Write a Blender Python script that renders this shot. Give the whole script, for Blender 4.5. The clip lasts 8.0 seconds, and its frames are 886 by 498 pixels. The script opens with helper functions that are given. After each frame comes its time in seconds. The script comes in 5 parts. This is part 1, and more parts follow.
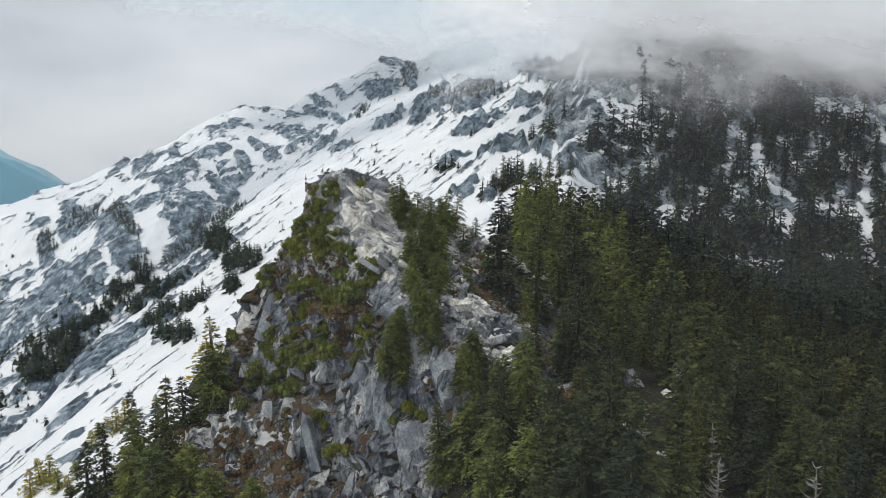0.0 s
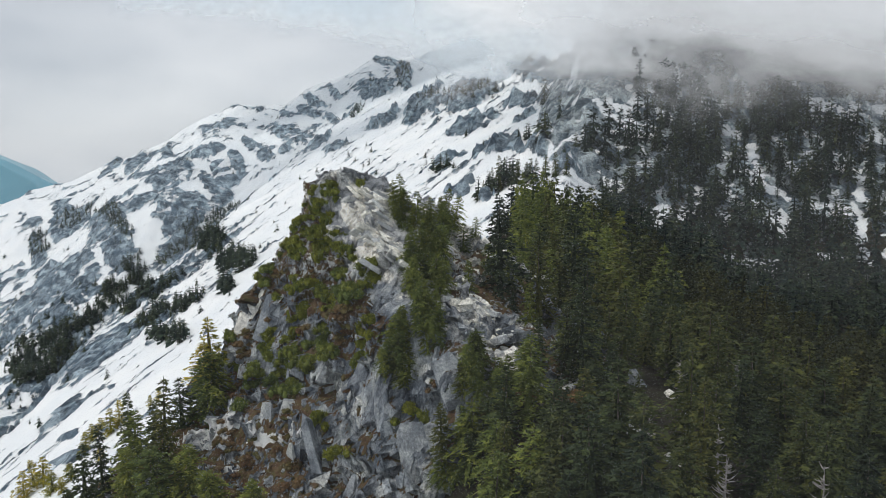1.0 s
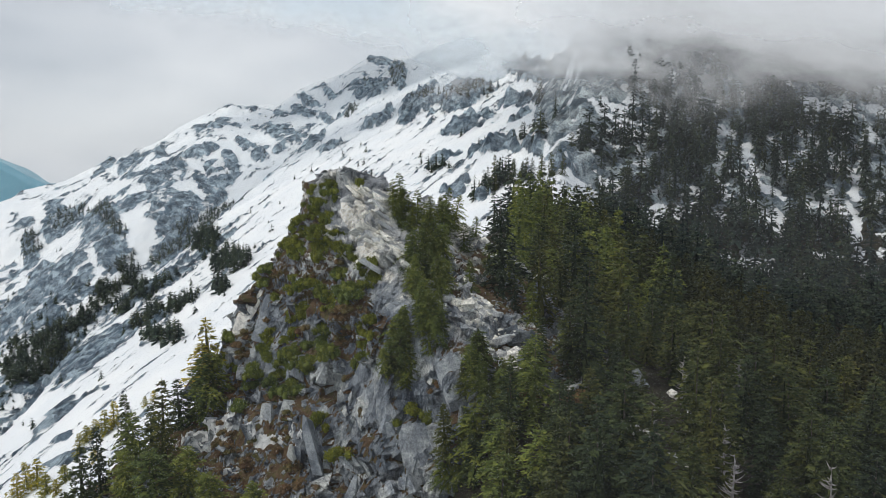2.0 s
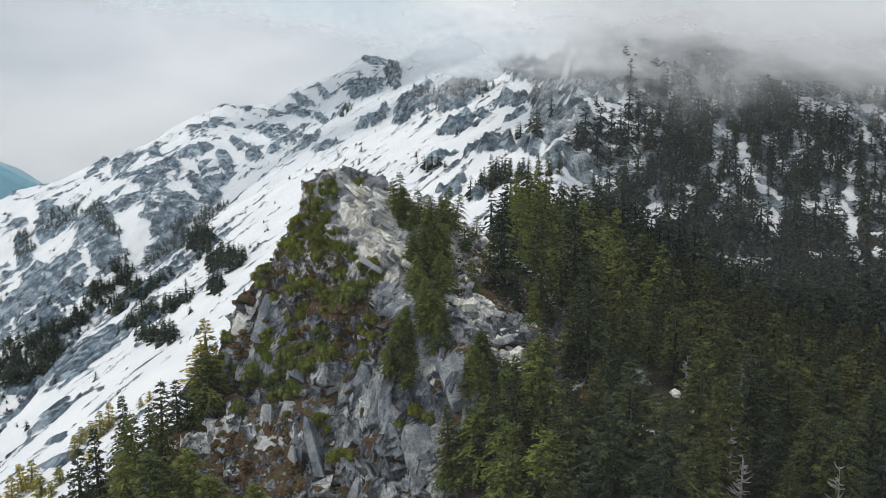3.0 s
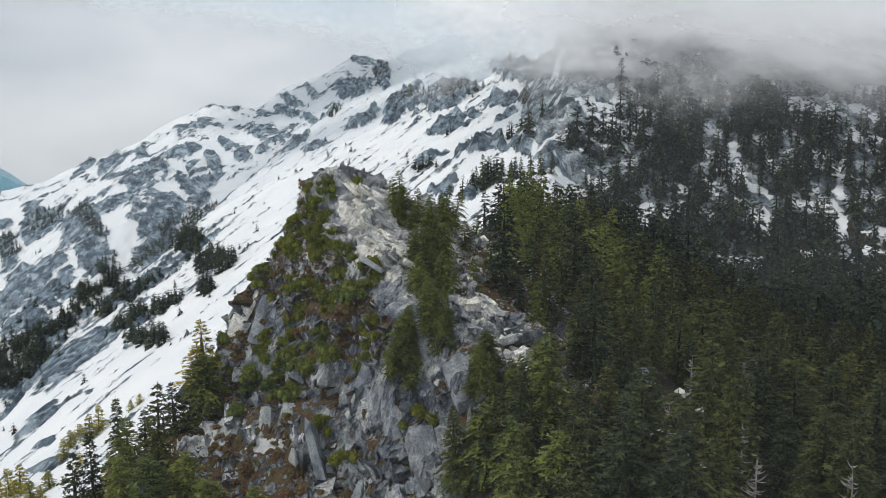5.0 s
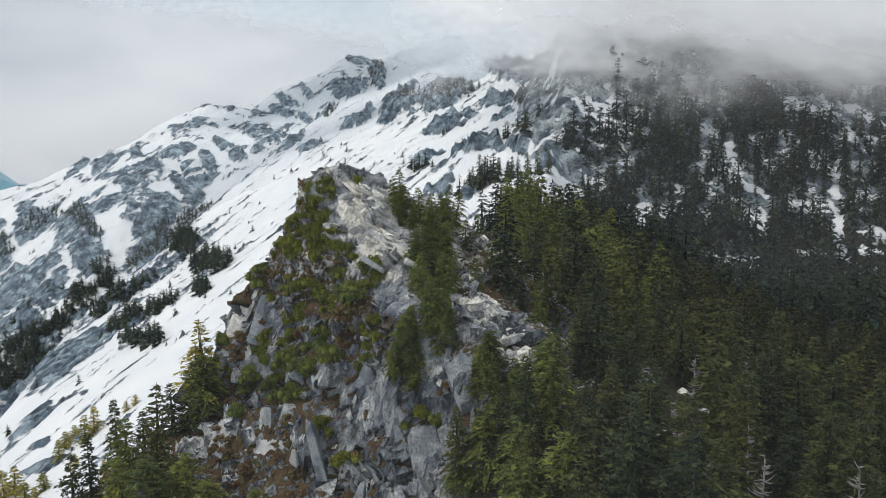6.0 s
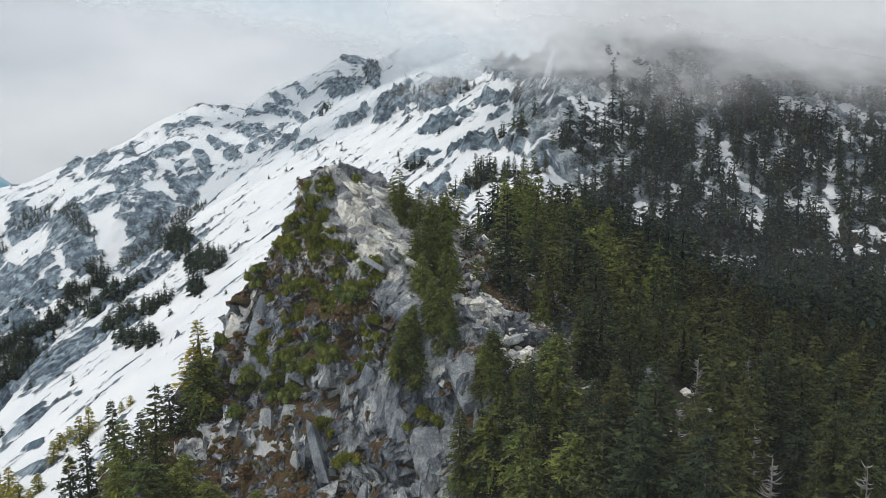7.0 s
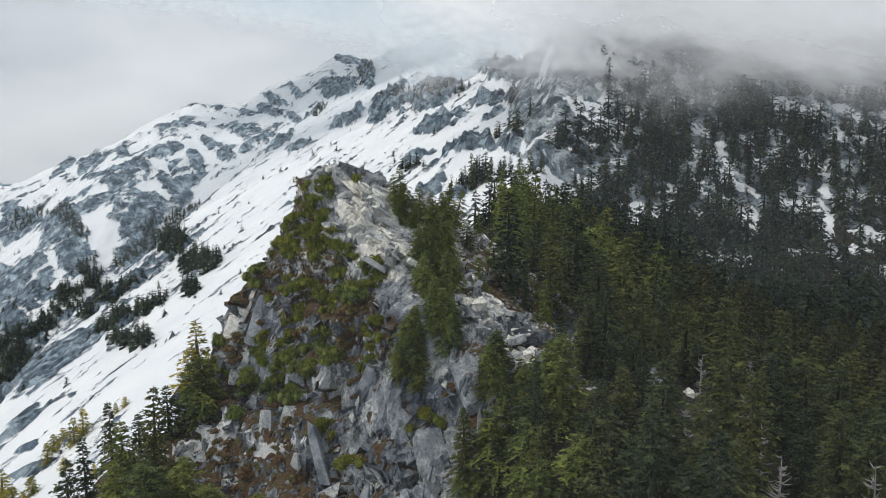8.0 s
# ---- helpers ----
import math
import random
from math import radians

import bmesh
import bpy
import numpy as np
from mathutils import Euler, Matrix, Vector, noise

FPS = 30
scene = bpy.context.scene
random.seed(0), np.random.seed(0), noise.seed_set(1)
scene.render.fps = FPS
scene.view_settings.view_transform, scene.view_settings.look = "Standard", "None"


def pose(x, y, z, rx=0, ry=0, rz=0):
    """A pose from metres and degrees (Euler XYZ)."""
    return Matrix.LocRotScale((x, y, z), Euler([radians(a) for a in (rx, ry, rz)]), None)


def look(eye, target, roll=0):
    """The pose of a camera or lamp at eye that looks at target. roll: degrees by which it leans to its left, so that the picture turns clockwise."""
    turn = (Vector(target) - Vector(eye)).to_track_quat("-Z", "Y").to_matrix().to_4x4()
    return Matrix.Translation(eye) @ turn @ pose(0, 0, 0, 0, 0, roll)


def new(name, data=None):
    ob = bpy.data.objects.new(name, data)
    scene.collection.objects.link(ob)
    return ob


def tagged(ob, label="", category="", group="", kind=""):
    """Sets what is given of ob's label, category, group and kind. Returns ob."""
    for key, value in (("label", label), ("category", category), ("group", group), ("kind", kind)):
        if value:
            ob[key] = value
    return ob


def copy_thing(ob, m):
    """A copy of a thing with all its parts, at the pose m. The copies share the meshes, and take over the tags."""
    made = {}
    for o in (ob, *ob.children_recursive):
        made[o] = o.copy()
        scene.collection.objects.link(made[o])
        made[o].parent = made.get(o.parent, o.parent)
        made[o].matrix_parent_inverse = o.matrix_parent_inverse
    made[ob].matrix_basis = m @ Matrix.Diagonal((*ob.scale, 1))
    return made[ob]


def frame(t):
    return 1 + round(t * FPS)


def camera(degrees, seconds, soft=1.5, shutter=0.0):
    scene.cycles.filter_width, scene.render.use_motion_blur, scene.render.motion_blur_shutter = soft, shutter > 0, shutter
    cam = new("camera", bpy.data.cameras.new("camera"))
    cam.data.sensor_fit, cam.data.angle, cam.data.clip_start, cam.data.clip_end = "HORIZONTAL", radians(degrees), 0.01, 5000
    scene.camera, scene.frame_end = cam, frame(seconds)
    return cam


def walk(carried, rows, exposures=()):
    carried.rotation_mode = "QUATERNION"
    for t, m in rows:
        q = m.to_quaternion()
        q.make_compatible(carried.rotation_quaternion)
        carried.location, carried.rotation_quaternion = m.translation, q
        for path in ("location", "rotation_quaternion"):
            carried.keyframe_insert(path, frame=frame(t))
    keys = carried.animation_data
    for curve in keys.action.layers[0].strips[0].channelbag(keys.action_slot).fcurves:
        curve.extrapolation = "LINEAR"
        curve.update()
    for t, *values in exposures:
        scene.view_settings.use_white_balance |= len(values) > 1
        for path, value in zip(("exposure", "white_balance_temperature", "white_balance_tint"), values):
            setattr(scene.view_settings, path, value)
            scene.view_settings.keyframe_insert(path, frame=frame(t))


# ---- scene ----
cam = camera(64.19, 8.0, 0.8)
PATH = [
    (0, (4.100, -2.499, 200.551), (0.706, 96.718, 188.535), 0.051),
    (0.5, (3.544, -2.152, 200.490), (0.623, 97.080, 188.472), 0.055),
    (1, (3.019, -1.810, 200.435), (0.534, 97.434, 188.414), 0.066),
    (1.5, (2.494, -1.487, 200.381), (0.462, 97.764, 188.340), 0.057),
    (3, (0.962, -0.592, 200.181), (0.141, 98.677, 188.134), 0.010),
    (3.5, (0.466, -0.296, 200.092), (0.078, 98.977, 188.062), 0.004),
    (4, (0.000, 0.000, 200.000), (-0.000, 99.276, 187.987), -0.000),
    (4.5, (-0.460, 0.296, 199.918), (-0.027, 99.572, 187.920), -0.040),
    (6, (-1.837, 1.168, 199.706), (-0.272, 100.435, 187.716), -0.052),
    (6.5, (-2.303, 1.495, 199.672), (-0.334, 100.749, 187.638), -0.047),
    (7, (-2.796, 1.808, 199.620), (-0.421, 101.051, 187.575), -0.044),
    (7.5, (-3.323, 2.151, 199.554), (-0.488, 101.385, 187.525), -0.041),
    (8, (-3.839, 2.531, 199.472), (-0.585, 101.753, 187.454), -0.034),
]
walk(cam, [(t, look(eye, target, roll)) for t, eye, target, roll in PATH])
# ---- daylight: high broken cloud over a weak sun, with mist on the mountain ----
SUN_UP, SUN_ROUND = 57.0, -98.0  # degrees over the horizon; degrees to the right of +y


def nodes_of(owner):
    owner.use_nodes = True
    tree = owner.node_tree
    tree.nodes.clear()
    return tree, tree.nodes, tree.links


def build_world():
    world = bpy.data.worlds.new("overcast_sky")
    scene.world = world
    tree, nodes, links = nodes_of(world)
    sky = nodes.new("ShaderNodeTexSky")
    sky.sky_type, sky.sun_disc = "NISHITA", False
    sky.sun_elevation, sky.sun_rotation = radians(SUN_UP), radians(SUN_ROUND)
    place = nodes.new("ShaderNodeTexCoord")
    stretch = nodes.new("ShaderNodeMapping")
    stretch.inputs["Scale"].default_value = (1.4, 1.4, 4.2)
    links.new(place.outputs["Generated"], stretch.inputs["Vector"])
    puffs = nodes.new("ShaderNodeTexNoise")
    puffs.inputs["Scale"].default_value, puffs.inputs["Detail"].default_value = 1.6, 5.0
    puffs.inputs["Roughness"].default_value = 0.48
    links.new(stretch.outputs["Vector"], puffs.inputs["Vector"])
    ramp = nodes.new("ShaderNodeValToRGB")
    ramp.color_ramp.elements[0].position, ramp.color_ramp.elements[0].color = 0.32, (0.46, 0.505, 0.565, 1)
    ramp.color_ramp.elements[1].position, ramp.color_ramp.elements[1].color = 0.66, (0.80, 0.825, 0.855, 1)
    links.new(puffs.outputs["Fac"], ramp.inputs["Fac"])
    dim = nodes.new("ShaderNodeMix")
    dim.data_type, dim.blend_type = "RGBA", "MULTIPLY"
    dim.inputs[0].default_value = 1.0
    links.new(sky.outputs["Color"], dim.inputs[6])
    dim.inputs[7].default_value = (0.09, 0.09, 0.09, 1)
    cover = nodes.new("ShaderNodeMix")
    cover.data_type = "RGBA"
    cover.inputs[0].default_value = 0.9
    links.new(dim.outputs[2], cover.inputs[6])
    links.new(ramp.outputs["Color"], cover.inputs[7])
    back = nodes.new("ShaderNodeBackground")
    back.inputs["Strength"].default_value = 1.0
    links.new(cover.outputs[2], back.inputs["Color"])
    out = nodes.new("ShaderNodeOutputWorld")
    links.new(back.outputs["Background"], out.inputs["Surface"])
    lamp = bpy.data.lights.new("sun", "SUN")
    lamp.energy, lamp.angle, lamp.color = 1.58, radians(18), (1.0, 0.95, 0.87)
    sun = new("sun", lamp)
    a, b = radians(SUN_UP), radians(SUN_ROUND)
    sun.matrix_world = look((0, 0, 900), (-math.sin(b) * math.cos(a), -math.cos(b) * math.cos(a), 900 - math.sin(a)))


build_world()

# ---- materials ----
def ramp_node(tree, stops, source=None):
    r = tree.nodes.new("ShaderNodeValToRGB")
    while len(r.color_ramp.elements) < len(stops):
        r.color_ramp.elements.new(0.5)
    for e, (at, colour) in zip(r.color_ramp.elements, stops):
        e.position, e.color = at, (*colour, 1) if len(colour) == 3 else colour
    if source:
        tree.links.new(source, r.inputs["Fac"])
    return r.outputs["Color"]


def noise_node(tree, vector, scale, detail=4.0, rough=0.55, squash=None, turn=None):
    if squash or turn:
        m = tree.nodes.new("ShaderNodeMapping")
        m.inputs["Scale"].default_value = squash or (1, 1, 1)
        m.inputs["Rotation"].default_value = [radians(a) for a in (turn or (0, 0, 0))]
        tree.links.new(vector, m.inputs["Vector"])
        vector = m.outputs["Vector"]
    n = tree.nodes.new("ShaderNodeTexNoise")
    n.inputs["Scale"].default_value, n.inputs["Detail"].default_value, n.inputs["Roughness"].default_value = scale, detail, rough
    tree.links.new(vector, n.inputs["Vector"])
    return n.outputs["Fac"]


def maths(tree, operation, a, b=None, clamp=False):
    n = tree.nodes.new("ShaderNodeMath")
    n.operation, n.use_clamp = operation, clamp
    for slot, v in zip(n.inputs, (a, b)):
        if v is None:
            continue
        if isinstance(v, (int, float)):
            slot.default_value = v
        else:
            tree.links.new(v, slot)
    return n.outputs[0]


def step_node(tree, value, low, high):
    n = tree.nodes.new("ShaderNodeMapRange")
    n.interpolation_type = "SMOOTHSTEP"
    n.inputs["From Min"].default_value, n.inputs["From Max"].default_value = low, high
    tree.links.new(value, n.inputs["Value"])
    return n.outputs["Result"]


def mix_colour(tree, fac, a, b, blend="MIX"):
    n = tree.nodes.new("ShaderNodeMix")
    n.data_type, n.blend_type = "RGBA", blend
    for slot, v in ((n.inputs[0], fac), (n.inputs[6], a), (n.inputs[7], b)):
        if isinstance(v, (int, float)):
            slot.default_value = v
        elif isinstance(v, tuple):
            slot.default_value = (*v, 1)
        else:
            tree.links.new(v, slot)
    return n.outputs[2]


def surface(tree, colour, rough, height=None, bump=0.3, reach=0.3, sheen=None):
    shader = tree.nodes.new("ShaderNodeBsdfPrincipled")
    if isinstance(colour, tuple):
        shader.inputs["Base Color"].default_value = (*colour, 1)
    else:
        tree.links.new(colour, shader.inputs["Base Color"])
    if isinstance(rough, float):
        shader.inputs["Roughness"].default_value = rough
    else:
        tree.links.new(rough, shader.inputs["Roughness"])
    shader.inputs["Specular IOR Level"].default_value = 0.3
    if height is not None:
        b = tree.nodes.new("ShaderNodeBump")
        b.inputs["Strength"].default_value, b.inputs["Distance"].default_value = bump, reach
        tree.links.new(height, b.inputs["Height"])
        tree.links.new(b.outputs["Normal"], shader.inputs["Normal"])
    return shader


def finish(tree, shader_output):
    out = tree.nodes.new("ShaderNodeOutputMaterial")
    tree.links.new(shader_output, out.inputs["Surface"])


def position(tree):
    return tree.nodes.new("ShaderNodeNewGeometry").outputs["Position"]


def rock_colour(tree, at, pale, dark, grain=1.0, stain=0.55, cracked=0.45):
    """Fractured rock: broad tone, broken joints, lichen and coarse grain. Returns its colour and a height for relief."""
    broad = noise_node(tree, at, 0.22 * grain, 5, 0.65)
    warp = tree.nodes.new("ShaderNodeTexNoise")
    warp.inputs["Scale"].default_value, warp.inputs["Detail"].default_value = 0.9 * grain, 4.0
    tree.links.new(at, warp.inputs["Vector"])
    bent = tree.nodes.new("ShaderNodeVectorMath")
    bent.operation = "MULTIPLY_ADD"
    tree.links.new(warp.outputs["Color"], bent.inputs[0])
    bent.inputs[1].default_value = (2.2, 2.2, 2.2)
    tree.links.new(at, bent.inputs[2])
    m = tree.nodes.new("ShaderNodeMapping")
    m.inputs["Scale"].default_value, m.inputs["Rotation"].default_value = (1.25, 1.0, 0.5), (0.35, 0.5, 0.2)
    tree.links.new(bent.outputs[0], m.inputs["Vector"])
    cracks = tree.nodes.new("ShaderNodeTexVoronoi")
    cracks.feature = "DISTANCE_TO_EDGE"
    cracks.inputs["Scale"].default_value = 0.62 * grain
    tree.links.new(m.outputs["Vector"], cracks.inputs["Vector"])
    joint = step_node(tree, cracks.outputs["Distance"], 0.0, 0.045)
    breaks = step_node(tree, noise_node(tree, at, 0.5 * grain, 3, 0.6), 0.42, 0.6)
    streak = noise_node(tree, at, 1.3 * grain, 5, 0.7, (1.3, 1.3, 0.3), (16, -24, 0))
    coarse = noise_node(tree, at, 2.4 * grain, 6, 0.75)
    fine = noise_node(tree, at, 8.0 * grain, 6, 0.8)
    base = mix_colour(tree, step_node(tree, broad, 0.40, 0.60), dark, pale)
    base = mix_colour(tree, maths(tree, "MULTIPLY", step_node(tree, streak, 0.52, 0.66), stain), base, tuple(0.4 * c for c in dark))
    base = mix_colour(tree, 1.0, base, ramp_node(tree, [(0.32, (0.6, 0.6, 0.62)), (0.5, (1.05, 1.05, 1.05)), (0.68, (1.45, 1.43, 1.4))], coarse), "MULTIPLY")
    base = mix_colour(tree, 1.0, base, ramp_node(tree, [(0.34, (0.6, 0.6, 0.6)), (0.5, (1.0, 1.0, 1.0)), (0.66, (1.4, 1.4, 1.38))], fine), "MULTIPLY")
    line = maths(tree, "MULTIPLY", maths(tree, "MULTIPLY", maths(tree, "SUBTRACT", 1.0, joint), breaks), cracked)
    base = mix_colour(tree, line, base, tuple(0.25 * c for c in dark))
    relief = maths(tree, "ADD", maths(tree, "MULTIPLY", joint, 0.4), maths(tree, "ADD", maths(tree, "MULTIPLY", fine, 0.6), coarse))
    return base, relief


def material(name):
    m = bpy.data.materials.new(name)
    tree, _, _ = nodes_of(m)
    return m, tree


def make_ground():
    """Snow, bare rock and heath, by the share that each vertex carries, with ragged edges."""
    m, tree = material("snow_rock_and_heath")
    at = position(tree)
    share = tree.nodes.new("ShaderNodeAttribute")
    share.attribute_name = "cover"
    split = tree.nodes.new("ShaderNodeSeparateColor")
    tree.links.new(share.outputs["Color"], split.inputs["Color"])
    ragged = noise_node(tree, at, 0.22, 6, 0.62, (1.0, 0.5, 1.0), (0, 0, -38))
    fine = noise_node(tree, at, 1.3, 5, 0.6)
    edge = maths(tree, "MULTIPLY", maths(tree, "SUBTRACT", maths(tree, "ADD", ragged, maths(tree, "MULTIPLY", fine, 0.5)), 0.75), 0.9)
    bare = step_node(tree, maths(tree, "ADD", split.outputs[0], edge), 0.46, 0.54)
    heath = step_node(tree, maths(tree, "ADD", split.outputs[1], edge), 0.44, 0.6)
    # The blue cast of distance haze is put into this rock's base colours.
    rock, relief = rock_colour(tree, at, (0.38, 0.475, 0.545), (0.10, 0.150, 0.200), 0.5, 0.6, 0.25)
    shards = tree.nodes.new("ShaderNodeTexVoronoi")
    shards.inputs["Scale"].default_value = 0.16
    tree.links.new(at, shards.inputs["Vector"])
    tones = tree.nodes.new("ShaderNodeSeparateColor")
    tree.links.new(shards.outputs["Color"], tones.inputs["Color"])
    rock = mix_colour(tree, 1.0, rock, ramp_node(tree, [(0.0, (0.45, 0.47, 0.5)), (0.5, (0.95, 0.97, 1.0)), (1.0, (1.5, 1.48, 1.45))], tones.outputs[0]), "MULTIPLY")
    clefts = noise_node(tree, at, 0.33, 5, 0.7, (1.0, 0.45, 1.4), (0, 0, -38))
    rock = mix_colour(tree, maths(tree, "MULTIPLY", step_node(tree, clefts, 0.55, 0.67), 0.75), rock, (0.036, 0.050, 0.060))
    rock = mix_colour(tree, split.outputs[2], rock, mix_colour(tree, 1.0, rock, (1.6, 1.42, 1.26), "MULTIPLY"))
    drift = noise_node(tree, at, 0.035, 4, 0.5)
    snow = mix_colour(tree, step_node(tree, drift, 0.35, 0.7), (0.785, 0.82, 0.85), (0.865, 0.885, 0.895))
    grime = noise_node(tree, at, 0.5, 6, 0.7, (1.0, 0.35, 1.0), (0, 0, -38))
    snow = mix_colour(tree, maths(tree, "MULTIPLY", step_node(tree, grime, 0.56, 0.78), 0.35), snow, (0.52, 0.53, 0.54))
    moss = mix_colour(tree, step_node(tree, fine, 0.35, 0.65), (0.040, 0.030, 0.022), (0.050, 0.050, 0.026))
    land_colour = mix_colour(tree, heath, rock, moss)
    colour = mix_colour(tree, bare, snow, land_colour)
    rough = ramp_node(tree, [(0.0, (0.55,) * 3), (1.0, (0.85,) * 3)], bare)
    height = maths(tree, "MULTIPLY", relief, maths(tree, "ADD", maths(tree, "MULTIPLY", bare, 0.9), 0.1))
    finish(tree, surface(tree, colour, rough, height, 0.9, 1.6).outputs[0])
    return m


def make_crag():
    """Jointed crag rock, pale on top and slaty below, with heath on its ledges."""
    m, tree = material("jointed_crag_rock")
    at = position(tree)
    share = tree.nodes.new("ShaderNodeAttribute")
    share.attribute_name = "cover"
    split = tree.nodes.new("ShaderNodeSeparateColor")
    tree.links.new(share.outputs["Color"], split.inputs["Color"])
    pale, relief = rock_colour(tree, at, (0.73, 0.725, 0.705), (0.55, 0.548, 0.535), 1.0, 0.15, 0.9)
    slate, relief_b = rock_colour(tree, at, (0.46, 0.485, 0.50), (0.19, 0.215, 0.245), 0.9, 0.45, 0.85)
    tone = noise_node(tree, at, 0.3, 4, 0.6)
    pale_share = step_node(tree, maths(tree, "ADD", split.outputs[0], maths(tree, "MULTIPLY", maths(tree, "SUBTRACT", tone, 0.5), 0.7)), 0.35, 0.65)
    rock = mix_colour(tree, pale_share, slate, pale)
    rock = mix_colour(tree, 1.0, rock, ramp_node(tree, [(0.2, (0.30, 0.33, 0.38)), (0.5, (0.88, 0.91, 0.95)), (0.8, (1.65, 1.60, 1.50))], share.outputs["Alpha"]), "MULTIPLY")
    algae = noise_node(tree, at, 0.42, 3, 0.5, (1, 1, 0.35))
    rock = mix_colour(tree, maths(tree, "MULTIPLY", step_node(tree, algae, 0.58, 0.75), 0.35), rock, (0.17, 0.19, 0.13))
    tuft = noise_node(tree, at, 1.5, 6, 0.65)
    heath = step_node(tree, maths(tree, "ADD", split.outputs[1], maths(tree, "MULTIPLY", maths(tree, "SUBTRACT", tuft, 0.5), 1.1)), 0.42, 0.58)
    moss = ramp_node(tree, [(0.3, (0.050, 0.036, 0.024)), (0.48, (0.150, 0.092, 0.050)), (0.6, (0.115, 0.105, 0.038)), (0.75, (0.19, 0.15, 0.08))], noise_node(tree, at, 0.8, 6, 0.7))
    snow_edge = maths(tree, "ADD", split.outputs[2], maths(tree, "MULTIPLY", maths(tree, "SUBTRACT", tuft, 0.5), 0.7))
    colour = mix_colour(tree, heath, rock, moss)
    colour = mix_colour(tree, step_node(tree, snow_edge, 0.48, 0.54), colour, (0.85, 0.86, 0.86))
    height = maths(tree, "ADD", relief, maths(tree, "MULTIPLY", maths(tree, "MULTIPLY", heath, tuft), 2.0))
    finish(tree, surface(tree, colour, 0.82, height, 0.9, 0.5).outputs[0])
    return m


def make_stone(name, pale, dark):
    m, tree = material(name)
    at = position(tree)
    colour, relief = rock_colour(tree, at, pale, dark, 1.3, 0.35)
    each = tree.nodes.new("ShaderNodeObjectInfo").outputs["Random"]
    colour = mix_colour(tree, 1.0, colour, ramp_node(tree, [(0.0, (0.58, 0.62, 0.67)), (0.35, (0.86, 0.88, 0.89)), (0.65, (1.04, 1.03, 0.96)), (1.0, (1.3, 1.28, 1.24))], each), "MULTIPLY")
    finish(tree, surface(tree, colour, 0.85, relief, 0.6, 0.2).outputs[0])
    return m


def make_needles(name, stops, light):
    """Needles: each tree has its own green, each spray its own shade of it."""
    m, tree = material(name)
    tint = tree.nodes.new("ShaderNodeAttribute")
    tint.attribute_name = "tint"
    info = tree.nodes.new("ShaderNodeObjectInfo").outputs["Random"]
    whole = maths(tree, "FRACT", maths(tree, "ADD", info, tint.outputs["Fac"]))
    colour = ramp_node(tree, stops, whole)
    geo = tree.nodes.new("ShaderNodeNewGeometry")
    spray = geo.outputs["Random Per Island"]
    colour = mix_colour(tree, 1.0, colour, ramp_node(tree, [(0.0, (0.45, 0.5, 0.5)), (0.6, (1.0, 1.0, 1.0)), (1.0, (1.7, 1.55, 1.1))], spray), "MULTIPLY")
    shader = surface(tree, colour, 0.75)
    shader.inputs["Specular IOR Level"].default_value = 0.2
    thin = tree.nodes.new("ShaderNodeBsdfTranslucent")
    tree.links.new(colour, thin.inputs["Color"])
    mixed = tree.nodes.new("ShaderNodeMixShader")
    mixed.inputs[0].default_value = light
    tree.links.new(shader.outputs[0], mixed.inputs[1])
    tree.links.new(thin.outputs[0], mixed.inputs[2])
    finish(tree, mixed.outputs[0])
    return m


def make_plain(name, a, b, scale, rough=0.85, bump=0.4):
    m, tree = material(name)
    at = position(tree)
    n = noise_node(tree, at, scale, 6, 0.65)
    finish(tree, surface(tree, mix_colour(tree, step_node(tree, n, 0.35, 0.65), a, b), rough, n, bump, 0.1).outputs[0])
    return m


